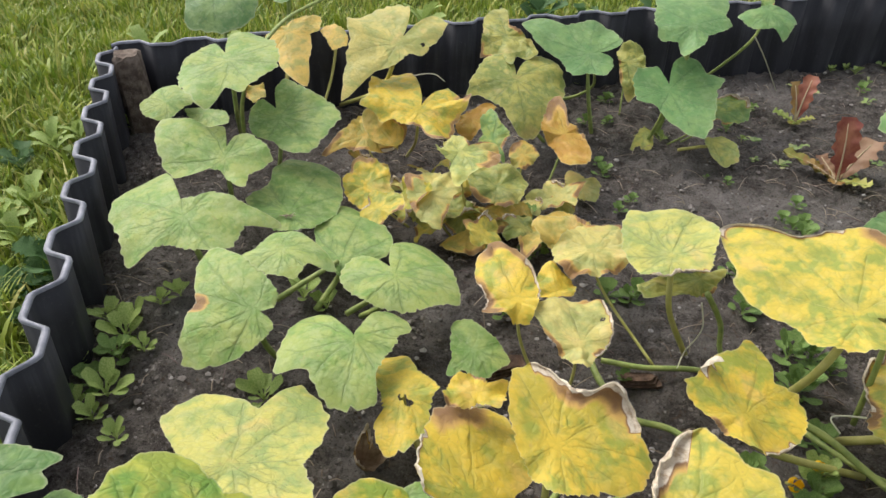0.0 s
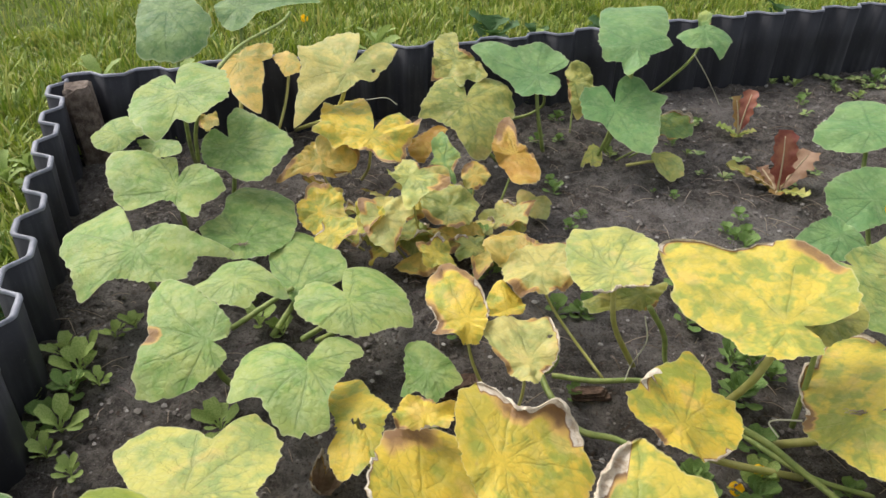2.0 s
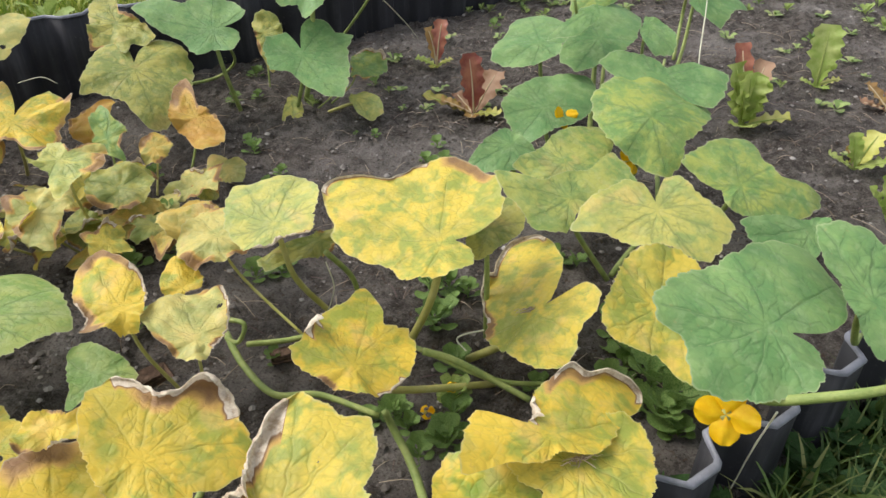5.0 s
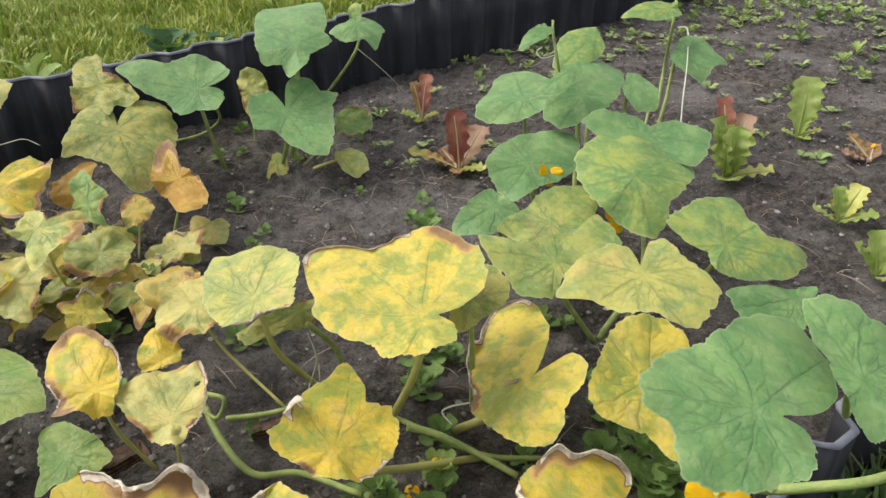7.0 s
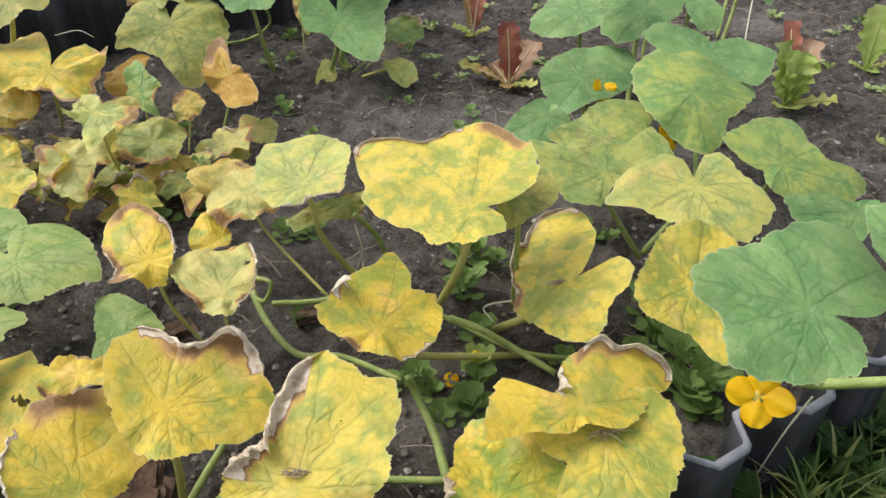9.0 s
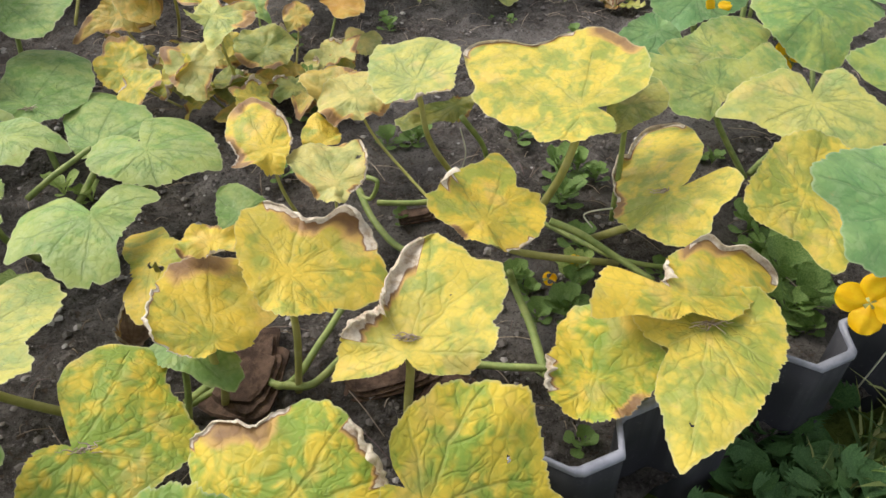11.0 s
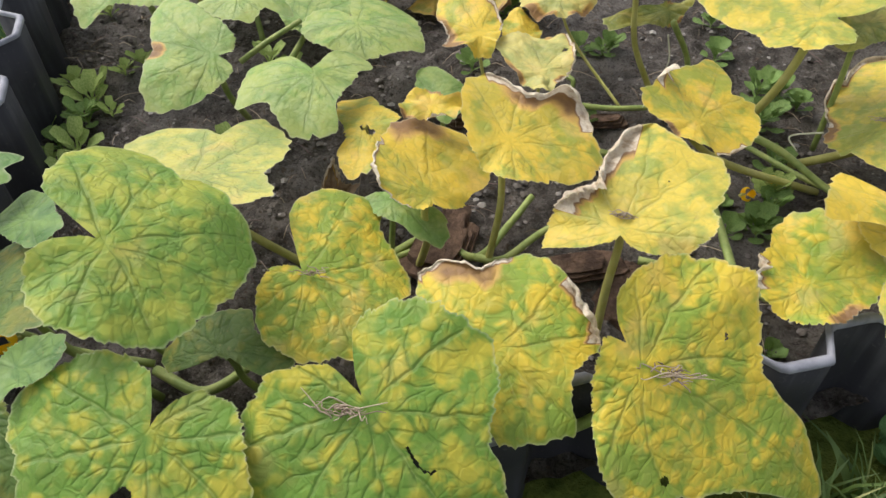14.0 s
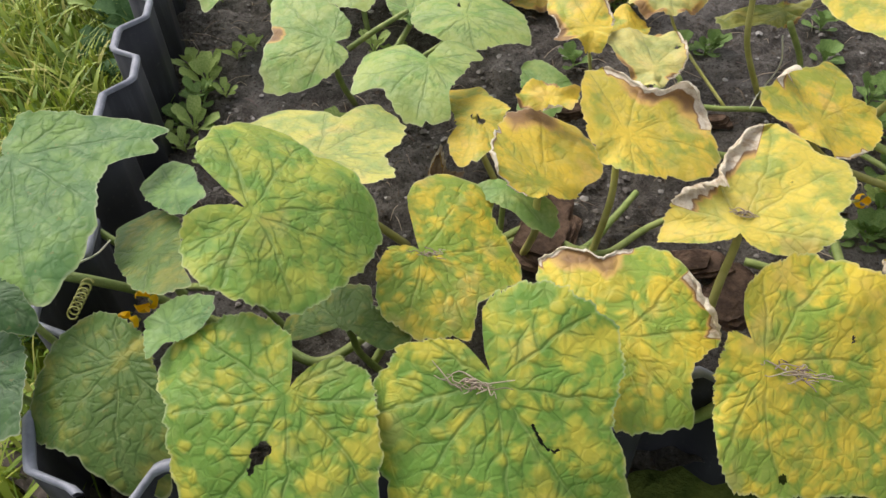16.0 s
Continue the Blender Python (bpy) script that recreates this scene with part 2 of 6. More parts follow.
def island_material(name, a, b, c):
    """Blades and chips that differ one from another."""
    m = Nodes(name)
    r = m.node("NewGeometry").outputs["Random Per Island"]
    base = m.mix(m.step(r, 0.0, 0.7), a, b)
    base = m.mix(m.step(r, 0.72, 1.0), base, c)
    m.put(m.bsdf, "Base Color", base)
    m.put(m.bsdf, "Roughness", 0.55)
    tl = m.node("BsdfTranslucent", Color=base)
    mixer = m.node("MixShader", i0=0.25, i1=m.bsdf.outputs[0], i2=tl.outputs[0])
    m.tree.links.new(mixer.outputs[0], m.out.inputs[0])
    return m.mat


GRASS = island_material("grass_blades", (0.13, 0.215, 0.02), (0.3, 0.37, 0.04), (0.5, 0.46, 0.13))
# same grass for the front strip, its shade put into darker colours
GRASS_SHADED = island_material("shaded_grass_blades", (0.06, 0.11, 0.02), (0.13, 0.2, 0.045), (0.3, 0.31, 0.1))

# ---- building helpers ----


def link_mesh(name, verts, faces, material, parent=None, label="", smooth=True, attrs=None, m=None):
    me = bpy.data.meshes.new(name)
    me.from_pydata([tuple(map(float, v)) for v in verts], [], faces)
    me.materials.append(material)
    if smooth:
        me.polygons.foreach_set("use_smooth", [True] * len(me.polygons))
    for key, values in (attrs or {}).items():
        a = me.attributes.new(key, "FLOAT", "POINT")
        a.data.foreach_set("value", np.asarray(values, dtype=np.float32))
    me.update()
    ob = new(name, me)
    if parent is not None:
        ob.parent = parent
    if m is not None:
        ob.matrix_basis = m
    if label:
        tagged(ob, label)
    return ob


def tube(points, radius, end=None, sides=8, steps=6):
    """A round stem through a few points, tapering from radius to end."""
    end = radius if end is None else end
    P = [Vector(p) for p in points]
    P = [P[0] * 2 - P[1]] + P + [P[-1] * 2 - P[-2]]
    line = []
    for i in range(1, len(P) - 2):
        for k in range(steps):
            t = k / steps
            a, b, c, d = P[i - 1:i + 3]
            line.append(0.5 * (2 * b + (c - a) * t + (2 * a - 5 * b + 4 * c - d) * t * t + (3 * b - a - 3 * c + d) * t ** 3))
    line.append(P[-2])
    verts, faces = [], []
    ref = Vector((0.31, 0.87, 0.38))
    for i, p in enumerate(line):
        d = (line[min(i + 1, len(line) - 1)] - line[max(i - 1, 0)]).normalized()
        u = d.cross(ref).normalized()
        w = d.cross(u)
        r = radius + (end - radius) * i / (len(line) - 1)
        for k in range(sides):
            a = 2 * math.pi * k / sides
            verts.append(p + (u * math.cos(a) + w * math.sin(a)) * r)
        if i:
            for k in range(sides):
                q = (k + 1) % sides
                faces.append(((i - 1) * sides + k, (i - 1) * sides + q, i * sides + q, i * sides + k))
    faces.append(tuple(range(sides))[::-1])
    faces.append(tuple(range((len(line) - 1) * sides, len(line) * sides)))
    return verts, faces


def plant(name, x, y, label):
    ob = new(name)
    ob.location = (x, y, 0)
    ob.empty_display_size = 0.05
    return tagged(ob, label, "cucumber plant", "cucumber plants in the bed")


def window(a, centre, half):
    d = (a - centre + 180) % 360 - 180
    return np.clip(1 - np.abs(d) / half, 0, 1) ** 0.7


LEAF_COUNT = [0]


def leaf(owner, at, turn, look_name, lobes, cup=None, sag=0.35, wave=1.0, dry=(), roll=(), foot=None, holes=(), stalk=True, bend=(0, 0)):
    """One cucumber leaf blade on its stalk: lobes are lengths in cm from the stalk to the margin, given as (bearing,
    length), mostly fitted to the camera's view.
    """
    LEAF_COUNT[0] += 1
    rng = np.random.default_rng(LEAF_COUNT[0] * 17)
    tips = sorted(lobes)
    size = max(r for _, r in tips) / 100
    near = at[1] < 0.3 and size > 0.06
    na, nr = (320, 64) if holes and near else (192, 34) if near else ((144, 22) if size > 0.07 else (88, 12))
    ang = np.arange(na) * 360 / na
    # the margin runs from one point of lobes to the next, slightly bowed out
    r = np.zeros(na)
    for (a0, r0), (a1, r1) in zip(tips, tips[1:] + [(tips[0][0] + 360, tips[0][1])]):
        span = radians(max(a1 - a0, 1))
        for k in range(na):
            d = (ang[k] - a0) % 360
            if d <= a1 - a0:
                q = radians(d)
                straight = r0 * r1 * math.sin(span) / max(r0 * math.sin(q) + r1 * math.sin(span - q), 1e-6) if span < 2.6 else r0 + (r1 - r0) * q / span
                even = r0 + (r1 - r0) * (0.5 - 0.5 * math.cos(math.pi * q / span))
                r[k] = (0.62 * straight + 0.38 * even) / 100
    r = (np.roll(r, 1) + 2 * r + np.roll(r, -1)) / 4
    th = np.radians(ang)
    # toothed margin
    teeth = np.abs(((ang / 360 * 26 + 0.25 * np.sin(th * 5 + rng.random() * 6)) % 1) - 0.5) * 2
    r = r * (1 + 0.035 * (teeth - 0.5)) + rng.normal(0, 0.0007, na)
    grow = sum((window(ang, c, w) * a for c, w, a in roll), np.zeros(na))
    grow = grow * (1 + 0.3 * np.sin(ang * 0.21 + rng.random() * 6) + 0.2 * np.sin(ang * 0.53 + rng.random() * 6))
    r = r * (1 + 0.7 * grow)
    s = (np.arange(1, nr + 1) / nr) ** 0.85
    S, T = np.meshgrid(s, th, indexing="ij")
    G = np.broadcast_to(grow, S.shape)
    RR = S * r[None, :]
    rad = RR.copy()
    lift = np.zeros_like(RR)
    flat = (1 - G) * r[None, :]
    over = np.maximum(RR - flat, 0)
    rho = np.maximum(G * r[None, :] / 3.6, 1e-4)
    rolled = over > 0
    rad[rolled] = (flat + rho * np.sin(over / rho))[rolled]
    lift[rolled] = (rho * (1 - np.cos(over / rho)))[rolled]
    x, y = rad * np.sin(T), rad * np.cos(T)
    fx, fy = RR * np.sin(T), RR * np.cos(T)
    c = (rng.uniform(-0.9, 0.5) if cup is None else cup)
    z = lift + c * rad ** 2 / max(size, 0.03) * 0.35
    z -= sag * np.maximum(rad - 0.55 * size, 0) ** 2 / size * 1.2
    z += bend[0] * x * np.abs(x) / size + bend[1] * y * np.abs(y) / size
    ph = rng.random(4) * 6.28
    # waves grow towards the outline as it would run without its sinuses, so that a sinus is a slit and no pleat
    wide = np.stack([np.roll(r, k) for k in range(-na // 10, na // 10 + 1)]).max(0)
    wide = np.stack([np.roll(wide, k) for k in range(-na // 12, na // 12 + 1)]).mean(0)
    Q = np.clip(RR / wide[None, :], 0, 1)
    z += wave * size * Q ** 2 * (0.035 * np.sin(3 * T + ph[0]) + 0.025 * np.sin(5 * T + ph[1]) + 0.014 * np.sin(9 * T + ph[2]))
    z -= z[-1].mean()
    # veins: seven from the stalk, each with a few bowed side veins
    segs = []
    for a0 in (0, 38, -38, 80, -80, 125, -125):
        a = radians(a0 + rng.uniform(-7, 7))
        ln = np.interp(math.degrees(a) % 360, np.append(ang, 360), np.append(r, r[0])) * 0.93
        way = np.array([math.sin(a), math.cos(a)])
        across = np.array([way[1], -way[0]]) * rng.uniform(-0.06, 0.06) * ln
        spine = [way * ln * q + across * math.sin(q * 3.1) for q in np.linspace(0, 1, 5)]
        segs += [(p, q, 0.0) for p, q in zip(spine, spine[1:])]
        for q in range(1, 4):
            for side in (-1, 1):
                k0 = (q + rng.uniform(-0.4, 0.4)) / 4.3
                b = way * ln * k0 + across * math.sin(k0 * 3.1)
                aa = a + side * radians(52 + rng.uniform(-10, 10))
                out = ln * (0.46 - 0.06 * q) * rng.uniform(0.7, 1.1)
                c1 = b + np.array([math.sin(aa), math.cos(aa)]) * out * 0.55
                aa -= side * radians(22)
                segs += [(b, c1, 0.0007), (c1, c1 + np.array([math.sin(aa), math.cos(aa)]) * out * 0.5, 0.0011)]
    pts = np.stack([fx.ravel(), fy.ravel()], 1)
    dist = np.full(len(pts), 1.0)
    wob = np.array([(noise.noise((px * 90, py * 90, 1.5)), noise.noise((px * 90, py * 90, 8.5))) for px, py in pts]) * 0.0022
    flat_pts, pts = pts, pts + wob
    for a, b, thin in segs:
        e = b - a
        t = np.clip(((pts - a) @ e) / (e @ e), 0, 1)
        d = np.hypot(*(pts - a - t[:, None] * e).T) * (1 + 0.6 * t)
        dist = np.minimum(dist, d + thin)
    z -= (0.0004 * np.exp(-(dist / 0.0032) ** 2)).reshape(z.shape) * np.clip(RR / 0.03, 0, 1)
    nz = np.array([noise.noise((px * 30, py * 30, LEAF_COUNT[0] * 3.1)) for px, py in pts]).reshape(z.shape)
    z += nz * (0.002 if near else 0.0028) * Q
    if wave > 2:
        # withered blades crumple and dry out along their margins
        z += np.array([abs(noise.noise((px * 48, py * 48, LEAF_COUNT[0] * 1.7))) for px, py in pts]).reshape(z.shape) * 0.012 * Q
        dry = list(dry) + [(rng.uniform(0, 360), rng.uniform(15, 40), rng.uniform(0.15, 0.4)) for _ in range(2)]
    dryness = np.zeros_like(RR)
    A = np.broadcast_to(ang, S.shape)
    for cen, w, depth in dry:
        dryness = np.maximum(dryness, np.clip(window(A, cen, w) * 1.8, 0, 1) * np.clip((S - (1 - depth)) / (0.45 * depth), 0, 1) * 0.76)
    for cen, w, a in roll:
        dryness = np.maximum(dryness, (window(A, cen, w) > 0.15) * np.clip((S - 1 + a * 1.05) / (a * 0.4), 0, 1) * 1.3)
    heart = float(z[0].mean())
    verts = [(0, 0, heart)] + list(zip(x.ravel(), y.ravel(), z.ravel()))
    faces = [(0, 1 + (j + 1) % na, 1 + j) for j in range(na)]
    gone = set()
    for hx, hy, hr in holes:
        gone |= set(np.nonzero(np.hypot(fx.ravel() * 100 - hx, fy.ravel() * 100 - hy) < hr)[0] + 1)
    for a in range(nr - 1):
        for j in range(na):
            q = (j + 1) % na
            face = (1 + a * na + j, 1 + a * na + q, 1 + (a + 1) * na + q, 1 + (a + 1) * na + j)
            if not gone or not all(v in gone for v in face):
                faces.append(face)
    dist = dist + 0.0025 * np.clip(1 - RR.ravel() / 0.02, 0, 1)
    attrs = {"vein": np.append(0.0025, dist), "dry": np.append(0, dryness.ravel()), "rim": np.append(0, S.ravel())}
    m = pose(*at, *turn)
    blade = link_mesh("leaf", verts, faces, LOOKS[look_name], owner, "", True, attrs, Matrix.Translation(-owner.location) @ m)
    if stalk:
        inv = m.inverted()
        g = Vector(foot) if foot else Vector((at[0], at[1], 0)).lerp(Vector((owner.location.x, owner.location.y, 0)), 0.3)
        top = Vector(at)
        mid = top.lerp(g, 0.28)
        mid.z = top.z + (g.z - top.z) * 0.5
        slim = 0.55 if wave > 2 else 1.0
        neck = (0.0019 + size * 0.01) * slim
        pts = [Vector((0, 0, heart - neck)), (inv @ top.lerp(mid, 0.12)) + Vector((0, 0, heart - 0.016)), inv @ mid, inv @ g]
        link_mesh("petiole", *tube(pts, neck, (0.0025 + size * 0.012) * slim), STEM_YELLOW if look_name in ("yellow", "yellow2", "straw", "amber", "lime") else STEM, blade)
    return blade


# ---- ground ----
U, V = Vector((0.925, 0.38, 0)), Vector((-0.38, 0.925, 0))
CORNER = Vector((-0.125, -0.105, 0))
LONG, WIDE = 4.2, 1.30


def bed(u, v, z=0.0):
    return CORNER + U * u + V * v + Vector((0, 0, z))


def relief(x, y):
    return 0.012 * noise.noise((x * 4, y * 4, 0.3)) + 0.009 * noise.noise((x * 14, y * 14, 1.7)) + 0.009 * noise.noise((x * 40, y * 40, 4.2)) + 0.006 * noise.noise((x * 95, y * 95, 7.2))


def build_soil():
    nu, nv = 560, 280
    along = LONG * np.linspace(0, 1, nu + 1) ** 1.6
    near_v = np.interp(along, (0, 0.45, 0.57, 0.78, 1.3, 4.2), (0, -0.024, -0.036, -0.056, -0.098, -0.103))
    near_u = np.interp(np.linspace(0, WIDE, nv + 1), (0, 0.08, 0.15, 0.25, 0.4, 1.3), (0, -0.02, -0.032, -0.026, -0.01, 0))
    verts, faces = [], []
    for i in range(nu + 1):
        for j in range(nv + 1):
            p = bed(near_u[j] * (1 - i / nu) + along[i], near_v[i] + (WIDE - near_v[i]) * j / nv)
            verts.append((p.x, p.y, relief(p.x, p.y) - 0.004))
    for i in range(nu):
        for j in range(nv):
            a = i * (nv + 1) + j
            faces.append((a, a + nv + 1, a + nv + 2, a + 1))
    tagged(link_mesh("bed_soil", verts, faces, SOIL), "dark grey crumbly garden soil in the raised bed", "soil", kind="structure")


build_soil()
verts, faces = [], []
EDGES = [-400, -60, -12, -5, -2.5, 0, 2.5, 5, 12, 60, 400]
for i, gx in enumerate(EDGES):
    for j, gy in enumerate(EDGES):
        verts.append((gx, gy, -0.03))
n = len(EDGES)
for i in range(n - 1):
    for j in range(n - 1):
        a = i * n + j
        faces.append((a, a + n, a + n + 1, a + 1))
tagged(link_mesh("ground", verts, faces, LAWN), "green lawn ground around the vegetable bed", "ground", kind="structure")


def edging(name, a, b, heights, label, start=0.0, bulge=((0, 1), (0, 0)), pitch=0.1204):
    """A corrugated black plastic border from a to b, pushed into the soil, with a worn rim, paled further by sky light
    put into its colour.
    """
    d = (b - a)
    length = d.length
    d.normalize()
    side = Vector((-d.y, d.x, 0))
    n = int(length / 0.0055)
    amp, half = 0.0135, 0.0024

    def row(s):
        w = math.sin(2 * math.pi * (s - start) / pitch)
        w = max(-1, min(1, 2.0 * w)) * amp + np.interp(length - s, *bulge)
        h = np.interp(s / length, np.linspace(0, 1, len(heights)), heights)
        return w, h + 0.002 * noise.noise((s * 9, 0.5, 0))

    owner = new(name)
    owner.location = a
    tagged(owner, label, "garden edging", "plastic edging round the bed", "thing")
    verts, faces, rim, rim_faces = [], [], [], []
    for i in range(n + 1):
        s = length * i / n
        w, h = row(s)
        lean = 0.05 * noise.noise((s * 3, 2.2, 0))
        c = d * s + side * w
        for off, z in ((-half, -0.06), (-half, h * 0.5), (-half, h - 0.004), (half, h - 0.004), (half, h * 0.5), (half, -0.06)):
            verts.append(c + side * (off + lean * max(z, 0)) + Vector((0, 0, z)))
        for off, z in ((-half - 0.0012, h - 0.0045), (-half - 0.0012, h - 0.001), (0, h + 0.0008), (half + 0.0012, h - 0.001), (half + 0.0012, h - 0.0045)):
            rim.append(c + side * (off + lean * max(z, 0)) + Vector((0, 0, z)))
        if i:
            for k in range(5):
                p = (i - 1) * 6 + k
                faces.append((p, p + 1, p + 7, p + 6))
            for k in range(4):
                p = (i - 1) * 5 + k
                rim_faces.append((p, p + 1, p + 6, p + 5))
    link_mesh("band", verts, faces, PLASTIC, owner)
    link_mesh("rim", rim, rim_faces, PLASTIC_EDGE, owner, "pale worn rim with sky light in its colour")
    return owner


edging("plastic_edging", bed(-0.006, WIDE), bed(-0.006, 0), (0.15, 0.135, 0.12, 0.105, 0.09), "corrugated black plastic edging between lawn and bed", 0.204, ((0, 0.08, 0.15, 0.25, 0.4, 0.6, 0.8, 1.3), (0, -0.015, -0.024, -0.018, -0.003, 0.005, 0.004, 0)))
edging("plastic_edging", bed(0, WIDE), bed(LONG, WIDE), (0.155, 0.165, 0.178, 0.188, 0.19, 0.19), "corrugated black plastic edging behind the cucumber bed")
edging("plastic_edging", bed(0, 0), bed(LONG, 0), (0.085, 0.093, 0.093, 0.093), "corrugated black plastic edging at the front of the bed", 0.478, ((0, 2.9, 3.42, 3.63, 3.75, 4.2), (-0.095, -0.085, -0.043, -0.027, -0.016, 0)), 0.109)

# ---- cucumber plants ----
plant_corner = plant("cucumber_plant", -0.30, 0.86, "pale mildewed cucumber plant in the corner of the bed")
plant_side = plant("cucumber_plant", -0.10, 0.56, "pale green cucumber plant with powdery leaves beside the edging")
plant_front = plant("cucumber_plant", 0.16, 0.28, "yellowing cucumber plant with brown scorched leaf edges")
plant_middle = plant("cucumber_plant", 0.38, 0.50, "cucumber plant with large yellow leaves on bare stalks")
plant_rim = plant("cucumber_plant", 0.46, 0.19, "yellow drying cucumber plant at the front edging")
plant_near = plant("cucumber_plant", 0.08, 0.09, "green cucumber plant with yellow-spotted leaves")
plant_fresh = plant("cucumber_plant", 0.68, 0.24, "healthy green cucumber plant with a yellow flower")
plant_right = plant("cucumber_plant", 0.82, 0.72, "dense green cucumber plant on bare soil")
plant_back = plant("cucumber_plant", 0.36, 1.22, "green cucumber plant against the back edging")
plant_withered = plant("cucumber_plant", 0.14, 0.80, "withered yellow and brown cucumber plant")
leaf(plant_corner, (-0.491, 1.330, 0.220), (-24, 2, -174), "deep", ((0, 13), (20, 13.3), (21, 13), (42, 8.1), (108, 6.8), (158, 11.9), (159, 11.7), (192, 8), (254, 6), (288, 9.9), (290, 10), (322, 12.7), (324, 12.9), (340, 13.6)))
leaf(plant_corner, (-0.366, 1.405, 0.220), (7, 23, -73), "deep", ((2, 18.1), (3, 16.6), (14, 9), (42, 4.8), (99, 8.4), (101, 8.6), (126, 6.5), (190, 5.2), (210, 6.3), (231, 4.4), (291, 4.1), (327, 9.3), (346, 15.4), (348, 15.9)))
leaf(plant_corner, (-0.281, 0.834, 0.225), (-11, 3, -175), "pale", ((5, 11.7), (24, 9.6), (46, 8.4), (86, 7.1), (125, 6.4), (150, 6.4), (151, 1.5), (167, 9.2), (181, 11.7), (205, 10.1), (245, 7.4), (258, 7.5), (282, 7.6), (306, 7.4), (326, 7.7), (337, 8.9), (352, 7.1), (358, 9.9)), foot=(-0.368, 1.049, 0.005))
leaf(plant_corner, (-0.308, 1.198, 0.170), (-22, 11, -156), "amber", ((0, 16.1), (6, 14.9), (7, 14.4), (22, 9.7), (34, 6), (90, 4.5), (92, 4.4), (136, 2), (207, 2.4), (236, 5.1), (264, 7.2), (292, 6.5), (303, 4.7), (346, 9.2)), wave=1.6)
leaf(plant_corner, (-0.057, 1.011, 0.211), (-25, -16, 163), "straw", ((4, 7), (7, 14.6), (36, 9.4), (64, 8), (94, 10.5), (127, 9.8), (150, 9.6), (166, 8.3), (181, 1.3), (182, 6.8), (189, 9.6), (190, 10), (207, 10.3), (247, 5.2), (258, 5), (303, 3.1), (345, 5.1)), holes=((-3.6, -2.2, 0.6),), foot=(-0.221, 1.244, 0.005), wave=1.6, cup=-0.3)
leaf(plant_corner, (-0.213, 1.206, 0.170), (-20, 14, -146), "amber", ((32, 4.6), (33, 4.6), (75, 2.5), (129, 3.1), (195, 3), (222, 1.8), (292, 1.9), (357, 4.6), (358, 4.6)))
leaf(plant_corner, (-0.207, 0.819, 0.154), (-16, 7, -140), "green", ((4, 9.9), (17, 8.7), (37, 6), (73, 5.5), (95, 4.8), (124, 4.4), (144, 4.8), (173, 4.8), (192, 2), (199, 7), (211, 8.6), (244, 7.1), (278, 8.5), (297, 9.3), (329, 8.5)))
leaf(plant_corner, (-0.243, 0.685, 0.142), (14, -17, 70), "pale", ((1, 11.8), (11, 12.4), (23, 10.2), (35, 6.7), (55, 6.3), (59, 1.9), (71, 4.5), (89, 5.6), (131, 5.9), (148, 6.5), (190, 4.4), (213, 6.5), (251, 2.3), (284, 2.7), (292, 5.1), (299, 7.1), (316, 8)))
leaf(plant_corner, (-0.403, 0.859, 0.141), (-23, -8, 162), "pale", ((21, 3.7), (32, 4), (72, 5.1), (86, 3.7), (132, 4.7), (141, 6.3), (181, 3.9), (238, 4.3), (261, 2.9), (316, 3.4), (342, 3.8)), stalk=False)
leaf(plant_corner, (-0.344, 0.870, 0.130), (-23, 7, -165), "pale", ((0, 3.6), (50, 2.9), (51, 2.9), (104, 3.7), (105, 3.6), (180, 0.8), (254, 1.1), (279, 2.9), (280, 3.2), (318, 5), (320, 4.9), (358, 3.6)), stalk=False)
leaf(plant_side, (-0.246, 0.554, 0.116), (-4, -19, 105), "pale", ((20, 10.8), (40, 12.4), (60, 15.6), (74, 10.9), (75, 3.2), (111, 3.4), (124, 5), (150, 6.4), (167, 7.7), (180, 11.2), (181, 11.5), (189, 10.7), (190, 7.2), (225, 7.6), (261, 5.2), (288, 4.1), (300, 4.5), (311, 5.3), (312, 8.8), (326, 8.5), (348, 7.9)))
leaf(plant_side, (-0.152, 0.658, 0.079), (7, 13, -2), "green", ((17, 12.9), (31, 10.2), (56, 7.3), (85, 5.5), (105, 4.6), (119, 4.4), (204, 4.3), (225, 4.5), (277, 6.4), (300, 5.9), (321, 7.1), (327, 10.1), (345, 15.1), (359, 14.1)), cup=-0.2)
leaf(plant_side, (-0.063, 0.591, 0.051), (7, 11, -42), "green", ((5, 8), (27, 6.3), (66, 2.2), (113, 1.9), (131, 3.2), (186, 2.3), (251, 4.1), (284, 9.3), (295, 12.5), (306, 14.6), (342, 9.6)), foot=(-0.089, 0.545, 0.005))
leaf(plant_side, (-0.100, 0.480, 0.133), (-2, 4, -126), "pale", ((23, 4.6), (56, 3.8), (99, 3.8), (142, 5), (143, 3.2), (192, 3.8), (217, 4.8), (219, 4.7), (285, 4), (327, 6.1), (339, 6.3), (347, 3.7)), stalk=False)
leaf(plant_side, (0.021, 0.512, 0.082), (-8, 2, -123), "pale", ((5, 5.8), (14, 5.7), (69, 5.2), (90, 5.6), (125, 6), (134, 6.5), (159, 6.8), (189, 6.6), (202, 1.6), (225, 7.5), (245, 11.6), (323, 7.8), (342, 8.3), (343, 6.9)), foot=(-0.029, 0.541, 0.005), cup=-0.9)
